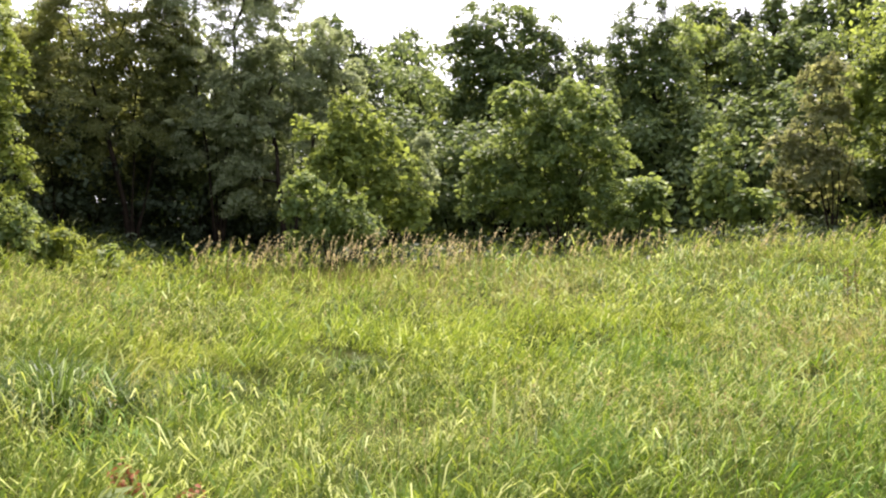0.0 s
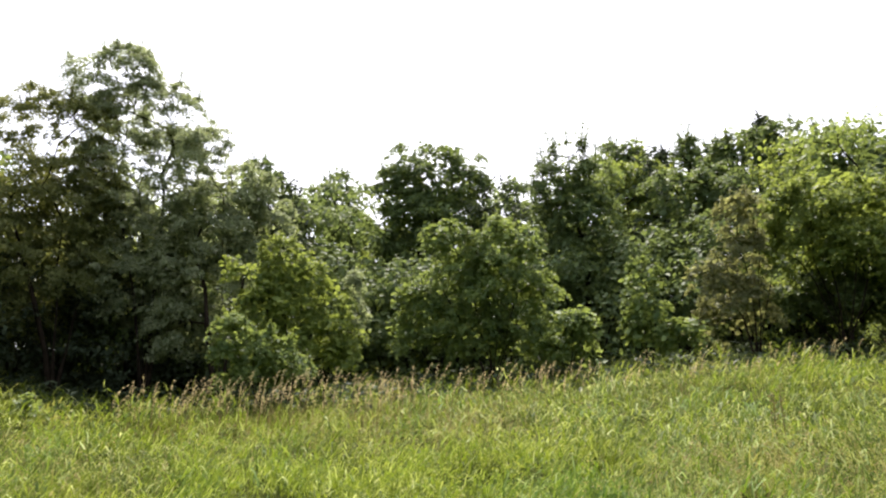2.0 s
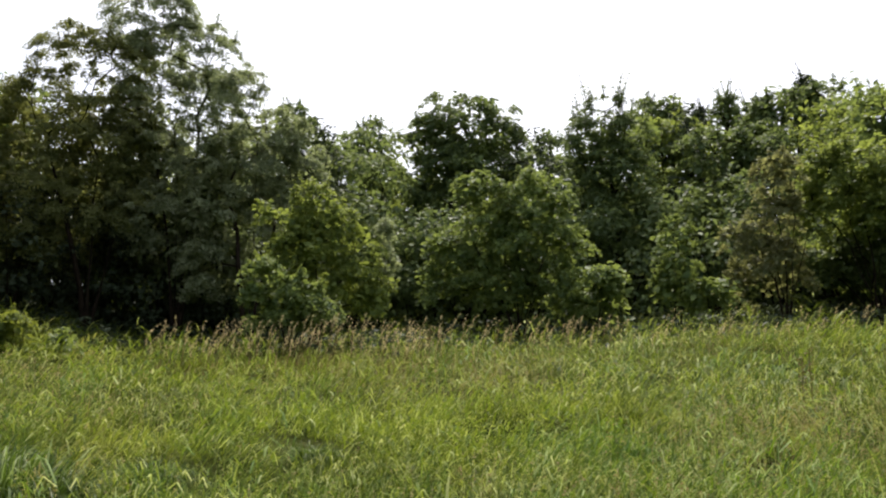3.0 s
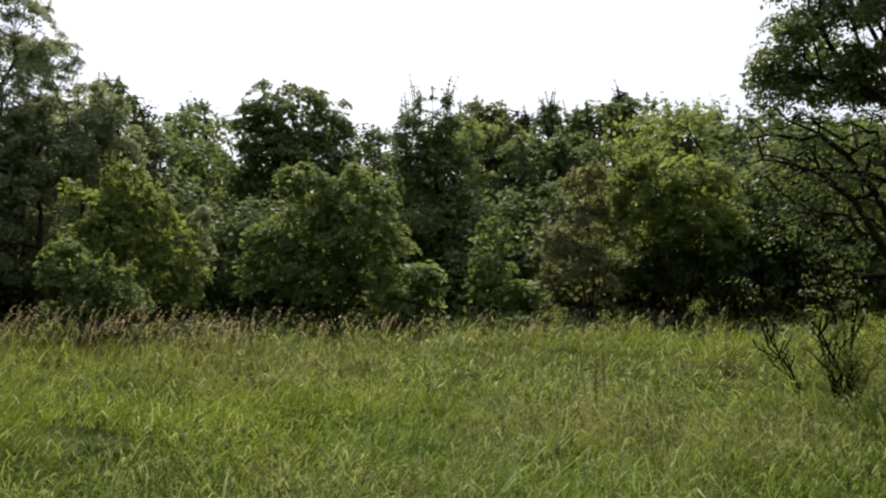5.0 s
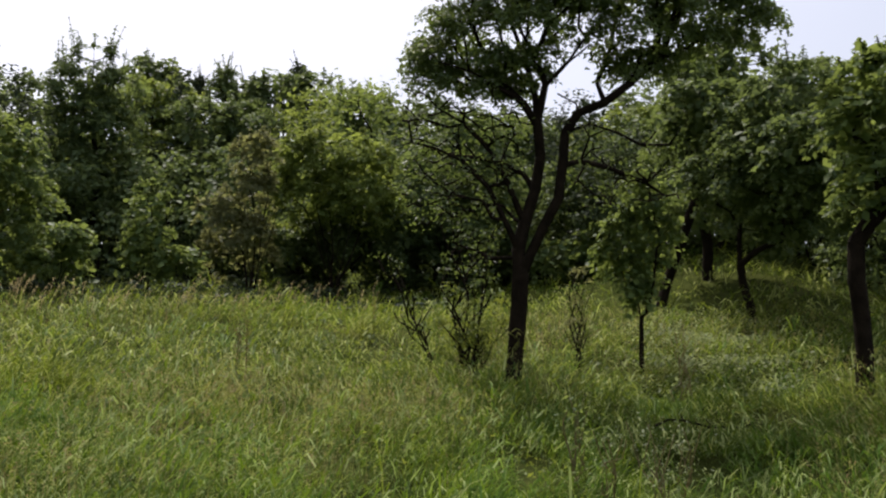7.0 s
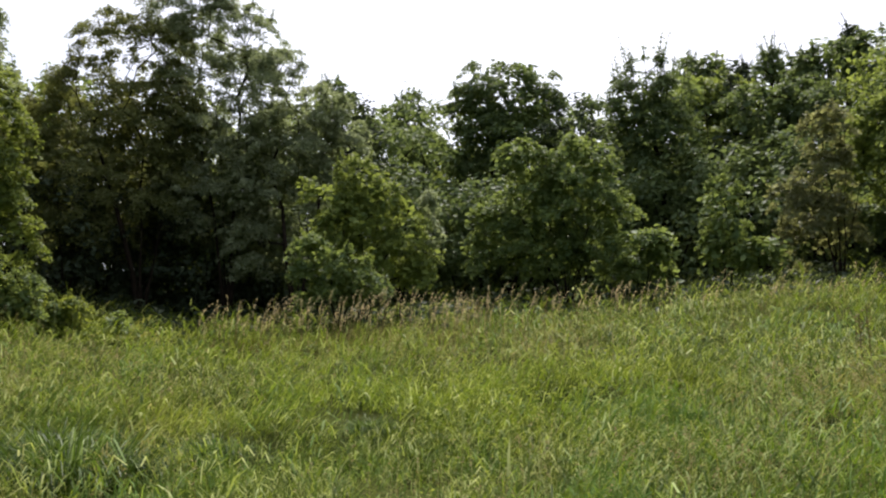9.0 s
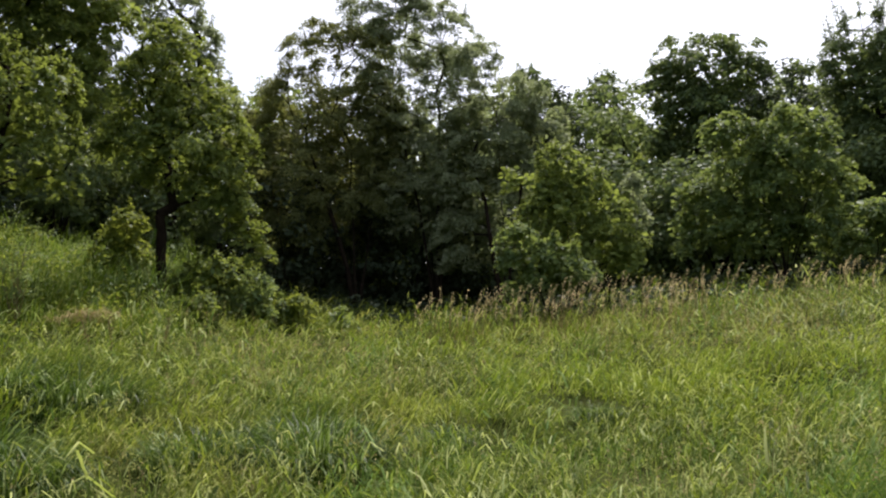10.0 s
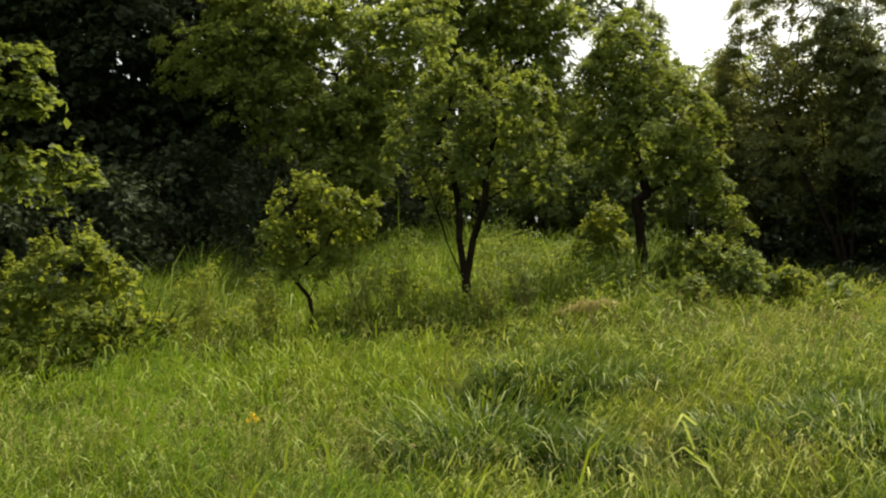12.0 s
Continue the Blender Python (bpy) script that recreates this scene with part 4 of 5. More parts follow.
# ---- apple tree: forked trunk, two rising stems, wide flat crown ----
def apple_tree():
    rng = np.random.default_rng(40)
    px, py, pz = spot(-38.0, 13.15)
    ob = tagged(new("apple_tree"), "old apple tree with a forked dark trunk and wide open crown", "tree")
    ob.location = (px, py, pz)
    a = radians(38)
    right, back = np.array([math.cos(a), -math.sin(a), 0]), np.array([math.sin(a), math.cos(a), 0])

    def p(u, v, d=0.0):
        return right * u + back * d + np.array([0, 0, v])

    nodes, parents = [p(0, -0.2)], [-1]

    def limb(start, *rest):
        last = start
        for q in rest:
            nodes.append(p(*q))
            parents.append(last)
            last = len(nodes) - 1
        return last

    fork = limb(0, (0.0, 0.1), (0.05, 0.69), (0.09, 1.14), (0.11, 1.52))
    left = limb(fork, (0.08, 1.83, 0.03), (0.16, 2.22, 0.08), (0.30, 2.69, 0.12), (0.38, 3.16, 0.1), (0.34, 3.60, 0.0))
    limb(left, (0.14, 3.89, -0.1), (-0.17, 4.05, -0.25), (-0.60, 4.24, -0.4), (-1.08, 4.37, -0.5))
    limb(left, (0.30, 4.13, 0.1), (0.15, 4.71, 0.25), (-0.04, 5.31, 0.4), (-0.12, 5.82, 0.5))
    limb(left, (0.45, 4.13, -0.1), (0.73, 4.40, -0.2), (1.04, 4.63, -0.3))
    right_stem = limb(fork, (0.23, 1.75, -0.05), (0.40, 2.10, -0.1), (0.62, 2.52, -0.15), (0.68, 2.99, -0.12), (0.72, 3.47, -0.05))
    limb(right_stem, (0.90, 3.74, -0.1), (1.25, 3.86, -0.15), (1.63, 4.14, -0.2), (1.97, 4.47, -0.15), (2.20, 4.89, 0.0), (2.36, 5.28, 0.1))
    limb(right_stem + 1, (0.87, 3.88, -0.05), (0.62, 4.04, 0.0))
    limb(right_stem + 2, (1.18, 4.25, 0.15), (1.42, 4.88, 0.35), (1.52, 5.54, 0.5))
    upper = len(nodes)
    limb(right_stem, (1.09, 3.65, 0.15), (1.46, 3.57, 0.3), (1.82, 3.41, 0.4), (2.22, 3.44, 0.5))          # thin bare side limbs
    limb(right_stem - 1, (0.93, 3.10, 0.1), (1.37, 3.04, 0.3), (1.88, 2.85, 0.4), (2.16, 2.69, 0.5))
    limb(left - 4, (-0.11, 2.22, -0.15), (-0.34, 2.66, -0.3), (-0.68, 2.98, -0.4), (-1.04, 3.14, -0.5), (-1.35, 3.22, -0.5))
    limb(left - 3, (-0.07, 2.77, -0.05), (-0.37, 3.26, -0.15), (-0.68, 3.54, -0.3), (-1.0, 3.71, -0.4), (-1.19, 3.91, -0.4))
    limb(left - 2, (0.16, 2.95, 0.25), (-0.14, 3.15, 0.4), (-0.53, 3.26, 0.5), (-0.92, 3.33, 0.6))
    limb(fork, (0.0, 1.74, 0.05), (-0.31, 1.74, 0.1), (-0.50, 1.85, 0.15), (-0.69, 1.91, 0.2), (-0.84, 1.99, 0.2))
    lobes = ((-0.48, 4.86, 0.78, 0.51), (-1.08, 4.53, 0.47, 0.28), (0.27, 5.0, 0.82, 0.58), (1.13, 5.11, 0.83, 0.41), (1.91, 4.96, 0.78, 0.43), (2.46, 5.1, 0.62, 0.41),
             (-0.12, 5.91, 0.93, 0.51), (0.92, 6.1, 1.19, 0.6), (1.9, 5.74, 1.01, 0.51), (-0.68, 4.24, 0.55, 0.24), (1.71, 4.45, 0.40, 0.2), (3.0, 5.2, 0.55, 0.4), (-0.1, 4.4, 0.5, 0.3), (2.5, 4.75, 0.55, 0.27), (2.7, 5.75, 0.7, 0.45))
    at, way = lobe_shell(rng, lobes, 0.17, 1.45, right, back, 1.05, 0.4)
    open_side = ~((at @ right > 0.45) & (at @ right < 1.35) & (at[:, 2] < 4.6))
    at, way = at[open_side], way[open_side]
    pts, par = branched(rng, nodes, parents, list(at[::3]), 0.1, list(range(upper, len(nodes))) + list(range(1, left - 1)) + list(range(fork + 16, right_stem - 1)), 0.45)
    twigs = [p(rng.uniform(-1.55, 0.1), rng.uniform(2.3, 3.95), rng.uniform(-0.7, 0.8)) for k in range(150)]          # hanging twigs on the low side
    twigs += [p(rng.uniform(-0.9, -0.3), rng.uniform(1.6, 2.3), rng.uniform(-0.3, 0.4)) for k in range(14)]
    twigs += [p(rng.uniform(0.8, 2.4), rng.uniform(2.5, 3.6), rng.uniform(-0.2, 0.8)) for k in range(40)]
    pts, par = branched(rng, pts, par, twigs, 0.12, list(range(len(nodes), len(pts))), 0.1)
    part("trunk", limbs_mesh("trunk", pts, par, 0.004, 0.112, BARK, 0.44), ob, "rough dark forked trunk with bare lower twigs")
    part("crown", mesh_of("crown", *sprays(rng, at, way, 0.17, 0.95, 0.075, 0.55, 0.6), GREEN["apple"]), ob)
    part("lower_foliage", crown_mesh("lower_foliage", rng, twigs, 0.26, 22, 0.06, GREEN["apple"], 0.5), ob)
    return ob


apple_tree()


# ---- bare-stemmed shrubs by the apple tree ----
def bare_shrub(label, place, seed, stems, high, spread, leaves, thick=0.03, material="apple", group="", bark=BARK, tip=0.006, twig=0.25, toward=None, leaf=0.055):
    rng = np.random.default_rng(seed)
    ob = tagged(new("shrub"), label, "shrub", group)
    ob.location = place
    nodes, parents = [np.array([0, 0, -0.15])], [-1]
    ends = []
    for s in range(stems):
        a = rng.uniform(0, 2 * math.pi) if toward is None else radians(toward) + rng.normal(0, 0.25)
        way = np.array([math.cos(a), math.sin(a), 0]) * spread * rng.uniform(0.3, 1.3)
        last, tall_one = 0, high * rng.uniform(0.45, 1.05)
        for k in range(1, 6):
            f = k / 5
            nodes.append(way * f ** 1.3 + np.array([0, 0, tall_one * f]) + rng.normal(0, 0.05, 3) * min(high, 1.2))
            parents.append(last)
            last = len(nodes) - 1
            if k > 1:
                side = rng.uniform(0, 2 * math.pi)
                nodes.append(nodes[last] + np.array([math.cos(side) * twig, math.sin(side) * twig, 0.28]) * rng.uniform(0.4, 1.2))
                parents.append(last)
                ends.append(nodes[-1])
    part("trunk", limbs_mesh("trunk", nodes, parents, tip, thick, bark), ob)
    part("foliage", crown_mesh("foliage", rng, ends, 0.16, leaves, leaf, GREEN[material], 0.42), ob)
    return ob


bare_shrub("dark bare-stemmed shrub beside the apple tree", spot(-35.5, 13.6), 61, 6, 2.6, 0.42, 34, 0.042, tip=0.008)
bare_shrub("thin leafless sucker leaning out of the grass", spot(-33.5, 13.7), 62, 4, 1.6, 0.65, 12, 0.034, tip=0.007, toward=144, twig=0.15)
bare_shrub("low leafy shrub beside the apple trunk", spot(-35.9, 13.4), 63, 7, 1.05, 0.55, 70, 0.02, "nettle")
bare_shrub("upright dry weed stalk in the grass", spot(-41.8, 14.6), 64, 6, 1.2, 0.14, 24, 0.02, "brown", twig=0.12)
bare_shrub("small yellowish seedling in the grass", spot(-29.0, 20.5), 65, 3, 0.9, 0.15, 22, 0.015, "yellow")
bare_shrub("thin weed shrub below the orchard tree", spot(38.7, 14.3), 66, 5, 1.0, 0.3, 26, 0.012, "pear", bark=REED_STEM, tip=0.003, twig=0.15)
bare_shrub("slim shrub in front of the dark oak", spot(55.6, 13.6), 67, 5, 1.35, 0.2, 46, 0.012, "nettle", bark=REED_STEM, tip=0.003, twig=0.12)
bare_shrub("thin weed shrub in the high grass", spot(52.0, 14.2), 68, 5, 1.0, 0.3, 40, 0.012, "nettle", bark=REED_STEM, tip=0.003, twig=0.15)


# ---- brambles below the orchard ----
for k, (b, d, r, h) in enumerate(((28.4, 17.2, 0.5, 0.7), (26.6, 16.9, 0.75, 1.2), (24.4, 17.0, 0.7, 1.0), (22.0, 17.3, 0.6, 0.7), (27.6, 16.1, 0.55, 0.6), (19.4, 17.6, 0.4, 0.55))):
    lobed("bramble_bush", "tangled grey-green bramble mound on the bank", "bush", b, d, 70 + k, ((-r * 0.4, h * 0.45, r * 0.7, h * 0.45), (r * 0.45, h * 0.35, r * 0.65, h * 0.36), (0.1, h * 0.6, r * 0.45, h * 0.36)),
          0.07, ("nettle", "pear", "fresh")[k % 3], slim=0.65, trunk=0.02, stems=5, clump=0.17, cover=0.8, fringe=40, reach=0.4, group="brambles on the bank")


# ---- reeds along the upper edge of the meadow ----
def reed_clump(seed):
    rng = np.random.default_rng(seed)
    ob = tagged(new("reed_clump"), "clump of tall brown reed grass with feathery plumes", "reed", "reeds along the wood's edge")
    for k in range(6):
        root = np.array([rng.uniform(-0.4, 0.4), rng.uniform(-0.35, 0.35), -0.05])
        h, way, lean = rng.uniform(0.4, 0.9), rng.normal(0.1, 0.6), rng.uniform(0.08, 0.35)
        over = np.array([math.cos(way), math.sin(way), 0]) * h * lean
        top = root + over + np.array([0, 0, h])
        s, d = np.array([0.007, 0, 0]), np.array([0, 0.007, 0])
        up = top - over * 0.1
        ring = [root - s, root + d, root + s, up - s * 0.6, up + d * 0.6, up + s * 0.6]
        stalk = part("stalk", mesh_of("stalk", np.array(ring), np.array([[0, 1, 4, 3], [1, 2, 5, 4], [2, 0, 3, 5]]), REED_STEM), ob)
        n, long = 40, rng.uniform(0.22, 0.38)
        f = rng.uniform(0, 1, n)
        line = up + over * 0.9 * (f * f)[:, None] * long / 0.34 + np.stack([0 * f, 0 * f, (f - 0.15) * long - 0.10 * f * f * long], 1)
        fat = 0.004 + 0.010 * np.sin(np.pi * np.clip(f * 0.9 + 0.1, 0, 1)) * (1 - 0.5 * f)
        at = line + rng.normal(0, 1, (n, 3)) * fat[:, None]
        v, q = leaf_arrays(rng, at, np.tile(unit(over + np.array([0, 0, 0.6])), (n, 1)), 0.032, 0.35)
        tagged(part("plume", mesh_of("plume", v, q, REED_HEAD), stalk, "tan feathery seed plume"), kind="stuff")
    for name, mat, n, high in (("foliage", GRASS, 60, 0.48), ("dry_foliage", REED_STEM, 36, 0.5)):
        roots = np.stack([rng.uniform(-0.5, 0.5, n), rng.uniform(-0.4, 0.4, n), np.full(n, -0.05)], 1)
        blades = blade_arrays(rng, roots, rng.uniform(0.5, 1.1, n) * high, np.full(n, 0.014), rng.uniform(0.2, 1.0, n), rng.uniform(0, 6.3, n))
        tagged(part(name, mesh_of(name, *blades, mat), ob, "dry brown leaves" if mat == REED_STEM else ""), kind="stuff")
    return ob


rng = np.random.default_rng(90)
clumps = [reed_clump(91 + k) for k in range(5)]
places = [(b, 16.8 + 0.10 * max(0, -b) + rng.uniform(-0.7, 0.7)) for b in np.concatenate([np.arange(14.5, -3, -0.7), np.arange(-3, -14, -1.1), np.arange(-14, -29, -1.6)])]
for k, (b, d) in enumerate(places):
    x, y, z = spot(float(b) + rng.uniform(-0.6, 0.6), float(d))
    m = pose(x, y, z - rng.uniform(0, 0.12) - (0.22 if b < -9 else 0), 0, 0, rng.uniform(-40, 40))
    if k < 5:
        clumps[k].matrix_basis = m
    else:
        copy_thing(clumps[rng.integers(0, 5)], m)


# ---- tussocks of lush grass ----
def only(v, f, keep):
    """The faces marked in keep, with the corners that they use."""
    used, index = np.unique(f[keep], return_inverse=True)
    return v[used], index.reshape(-1, 3)


def tussock(seed, n):
    rng = np.random.default_rng(seed)
    a, r = rng.uniform(0, 2 * np.pi, n), 0.75 * np.sqrt(rng.uniform(0, 1, n))
    root = np.stack([np.cos(a) * r, np.sin(a) * r, np.full(n, -0.06)], 1)
    v, f = blade_arrays(rng, root, rng.uniform(0.8, 1.35, n) * (1 - 0.35 * r), rng.uniform(0.013, 0.025, n) * (1 if n > 500 else 1.5), rng.uniform(0.7, 2.4, n), a + rng.normal(0, 0.6, n), 3)
    ob = tagged(new("grass_tussock"), "dark lush tussock of long arching grass", "grass", "tussocks in the meadow")
    inner = np.repeat(r < 0.45, 5)
    for name, keep in (("heart", inner), ("skirt", ~inner)):
        tagged(part(name, mesh_of(name, *only(v, f, keep), LUSH), ob), kind="stuff")
    return ob


tufts = [tussock(100 + k, 800) for k in range(3)]
little = tussock(104, 320)
TUSSOCKS = ((-6.5, 8.65), (-5.75, 8.8), (-5.35, 6.25), (-4.65, 6.4), (-3.35, 8.55), (-2.85, 7.75), (-2.15, 9.05), (-0.83, 10.0), (-5.6, 7.2), (-3.75, 7.5))
SIZES = (0.75, 0.7, 0.9, 0.8, 0.75, 0.8, 0.5, 0.42, 0.5, 0.7)
rng = np.random.default_rng(99)
small = [(-d * math.sin(a), d * math.cos(a), s) for d, a, s in zip(rng.uniform(7.0, 11.5, 26), np.radians(rng.uniform(-42, 66, 26)), rng.uniform(0.25, 0.45, 26))]
for k, (x, y, s) in enumerate([(*xy, s) for xy, s in zip(TUSSOCKS, SIZES)] + small):
    m = pose(x, y, float(ground_z(x, y)), 0, 0, k * 67) @ Matrix.Scale(s, 4)
    if k < 3:
        tufts[k].matrix_basis = m
    elif k == len(TUSSOCKS):
        little.matrix_basis = m
    else:
        copy_thing(tufts[k % 3] if k < len(TUSSOCKS) else little, m)


# ---- weeds on the bank ----
def weeds(label, seed, count, near, far, b0, b1, high, leaf, material):
    rng = np.random.default_rng(seed)
    d = np.sqrt(rng.uniform(near * near, far * far, count))
    b = np.radians(rng.uniform(b0, b1, count) + rng.normal(0, 2.0, count))
    d = d + rng.normal(0, 0.7, count)
    x, y = -d * np.sin(b), d * np.cos(b)
    lump = 0.55 + 0.45 * np.sin(x * 1.7 + np.sin(y * 1.3)) * np.sin(y * 1.9 + x)
    z = ground_z(x, y) + high * lump * rng.uniform(0.1, 1.0, count) ** 0.7
    v, f = leaf_arrays(rng, np.stack([x, y, z], 1), np.tile([0.0, 0, 1.0], (count, 1)) + rng.normal(0, 0.4, (count, 3)), leaf, 0.5)
    tagged(new("weeds", mesh_of("weeds", v, f, GREEN[material])), label, "weeds", kind="stuff")


weeds("leafy nettles and weeds covering the bank under the orchard trees", 111, 16000, 14.6, 24.0, 29, 64, 0.7, 0.075, "nettle")
weeds("taller dull green weeds on the bank under the orchard trees", 115, 14000, 15.5, 24.0, 28, 66, 1.0, 0.075, "mid")
# Dark leaves take the place of shade along the wood's foot.
weeds("weeds along the foot of the wood, toned dark for shade", 112, 9000, 19.5, 30.0, -31, 29, 0.5, 0.2, "dark")
weeds("pale flowering weeds in the grass round the apple tree", 113, 2600, 9.5, 15.0, -52, -33, 0.42, 0.036, "fresh")
weeds("pale grey-green umbels and weeds beside the young plum", 114, 3400, 13.5, 17.5, -53, -47, 0.5, 0.07, "silver")
weeds("broad-leaved herbs growing among the meadow grass", 116, 5200, 8.0, 14.5, -42, 2, 0.46, 0.05, "nettle")


# ---- single plants and litter in the meadow ----
def dock(place, seed, high, heads, label, seeds):
    """A dock plant: thin stalk, rusty seed spike, a few leaves at the foot."""
    rng = np.random.default_rng(seed)
    ob = tagged(new("dock_plant"), label, "plant", "docks in the meadow")
    ob.location = place
    lean = rng.uniform(-0.12, 0.12, 2)
    nodes = [np.array([0, 0, -0.05])] + [np.array([lean[0] * f * f, lean[1] * f * f, high * f]) for f in (0.35, 0.7, 1.0)]
    part("stalk", limbs_mesh("stalk", nodes, [-1, 0, 1, 2], 0.004, 0.007, REED_STEM), ob)
    f = rng.uniform(0.55, 1.0, heads)
    at = np.stack([lean[0] * f * f, lean[1] * f * f, high * f], 1) + rng.normal(0, 0.022, (heads, 3))
    tagged(part("seed_spike", mesh_of("seed_spike", *leaf_arrays(rng, at, rng.normal(0, 1, (heads, 3)), 0.03, 0.8), seeds), ob, "rust-red seed spike" if seeds == RUST else "brown seed spike"), kind="stuff")
    at = np.stack([rng.normal(0, 0.1, 8), rng.normal(0, 0.1, 8), rng.uniform(0.1, 0.3, 8)], 1)
    tagged(part("foliage", mesh_of("foliage", *leaf_arrays(rng, at, at, 0.22, 0.3), GREEN["fresh"]), ob), kind="stuff")


for k, (b, d, h, n) in enumerate(((15.8, 5.6, 0.37, 80), (15.0, 5.55, 0.42, 70), (13.4, 5.3, 0.34, 70), (-1.6, 15.8, 0.95, 60), (-5.4, 15.4, 0.85, 60), (32.6, 12.3, 0.75, 50),
                                  (31.6, 12.4, 0.75, 50), (29.0, 12.8, 0.75, 50), (-22.7, 12.1, 0.85, 60), (-22.2, 11.8, 0.8, 60), (-29.8, 16.0, 0.8, 50))):
    x, y, z = spot(b, d)
    dock((x, y, z), 800 + k, h, n, "dock plant with a rust-red seed spike in the grass" if k < 3 else "dark dry dock stalk standing in the grass", RUST if k < 3 else REED_STEM)

bare_shrub("leafy weed with broad pale leaves in the shade", spot(-41.2, 8.6), 81, 4, 0.62, 0.15, 8, 0.012, "fresh", "weeds in the apple tree's shade", bark=REED_STEM, tip=0.003, twig=0.1)
bare_shrub("tall pale weed stalk in the shade", spot(-43.0, 8.0), 82, 2, 0.75, 0.08, 14, 0.010, "silver", "weeds in the apple tree's shade", bark=REED_STEM, tip=0.003, twig=0.1, leaf=0.03)
bare_shrub("tall pale weed stalk in the shade", spot(-45.9, 7.9), 83, 3, 0.7, 0.15, 14, 0.010, "silver", "weeds in the apple tree's shade", bark=REED_STEM, tip=0.003, twig=0.1, leaf=0.03)
bare_shrub("tall pale weed stalk in the shade", spot(-47.0, 8.3), 84, 2, 0.65, 0.1, 14, 0.010, "silver", "weeds in the apple tree's shade", bark=REED_STEM, tip=0.003, twig=0.1, leaf=0.03)
bare_shrub("pale flowering weed at the edge of the shade", spot(-47.5, 12.8), 85, 5, 0.85, 0.2, 14, 0.012, "silver", bark=REED_STEM, tip=0.003, twig=0.1, leaf=0.03)
bare_shrub("leafy weed beside the orchard tree", spot(36.8, 15.0), 86, 6, 1.05, 0.3, 22, 0.015, "fresh", bark=REED_STEM, tip=0.003, twig=0.1)
bare_shrub("tall leafy weed on the bank", spot(44.5, 15.2), 87, 6, 1.2, 0.35, 26, 0.015, "pear", bark=REED_STEM, tip=0.003, twig=0.1)
bare_shrub("tall leafy weed on the bank", spot(46.5, 14.6), 88, 6, 1.1, 0.35, 26, 0.015, "fresh", bark=REED_STEM, tip=0.003, twig=0.1)


def fallen_branch():
    rng = np.random.default_rng(95)
    ob = tagged(new("fallen_branch"), "dead dark branch lying in the grass under the apple tree", "branch")
    ob.location = spot(-48.3, 10.9)
    nodes, parents = [np.array([-0.5, 0.2, 0.24])], [-1]
    for k in range(1, 8):
        nodes.append(np.array([-0.5 + 0.16 * k, 0.2 - 0.06 * k, 0.26 + 0.03 * math.sin(k)]) + rng.normal(0, 0.015, 3))
        parents.append(k - 1)
    for k in (2, 4, 5):
        nodes.append(nodes[k] + np.array([0.15, 0.2, 0.08]))
        parents.append(k)
    part("wood", limbs_mesh("wood", nodes, parents, 0.005, 0.013, BARK), ob)


def straw_heap():
    rng = np.random.default_rng(96)
    n = 200
    x, y = rng.normal(0, 0.26, n), rng.normal(0, 0.14, n)
    root = np.stack([x, y, 0.22 + 0.14 * np.exp(-(x / 0.4) ** 2 - (y / 0.25) ** 2) * rng.uniform(0.3, 1, n)], 1)
    v, f = blade_arrays(rng, root, rng.uniform(0.2, 0.45, n), np.full(n, 0.012), rng.uniform(1.2, 2.0, n), rng.uniform(0, 6.3, n), 2, 0.8, 0.5)
    ob = tagged(new("straw_pile", mesh_of("straw_pile", v, f, STRAW)), "small heap of dry brown grass below the brambles", "straw", kind="stuff")
    ob.location = spot(33.2, 14.6)


def yellow_flower():
    rng = np.random.default_rng(97)
    ob = tagged(new("yellow_flower"), "small yellow wildflower in the grass", "flower")
    ob.location = spot(52.7, 8.4)
    nodes = [np.array([0, 0, -0.03]), np.array([0.01, 0, 0.22]), np.array([0.03, 0.01, 0.42])]
    part("stalk", limbs_mesh("stalk", nodes, [-1, 0, 1], 0.003, 0.004, REED_STEM), ob)
    for k in range(3):
        c = np.array([0.03 + 0.05 * k - 0.05, 0.01, 0.42 - 0.03 * abs(k - 1)])
        at = c + rng.normal(0, 0.012, (8, 3))
        part("blossom", mesh_of("blossom", *leaf_arrays(rng, at, at - c, 0.032, 0.7), PETAL), ob, "yellow blossom")


fallen_branch()
straw_heap()
yellow_flower()


# ---- meadow ----
def scatter(rng, count, near, far, b0, b1):
    d = np.sqrt(rng.uniform(near * near, far * far, count))
    a = np.radians(rng.uniform(b0, b1, count))
    return -d * np.sin(a), d * np.cos(a), d


def tall(x, y):
    """Height of the grass: mounds and hollows about a metre across, finer unevenness on them."""
    return (0.33 + 0.15 * np.sin(x * 0.9 + 1.3 * np.sin(y * 0.6)) * np.cos(y * 0.8 + x * 0.3)
            + 0.19 * np.sin(2.7 * x + y + np.sin(1.9 * y)) * np.sin(2.3 * y - x) + 0.08 * np.sin(6.1 * x + 2 * y + 2 * np.sin(2.1 * y)) * np.sin(5.3 * y - 1.7 * x))


def combed(x, y):
    """The way in which the wind has laid the grass: it turns slowly over the slope."""
    return 0.4 + 0.9 * np.sin(0.55 * x + 0.4 * y) + 0.8 * np.sin(0.9 * y - 0.5 * x + 1.0) + 0.5 * np.sin(2.1 * x + 1.7 * y)


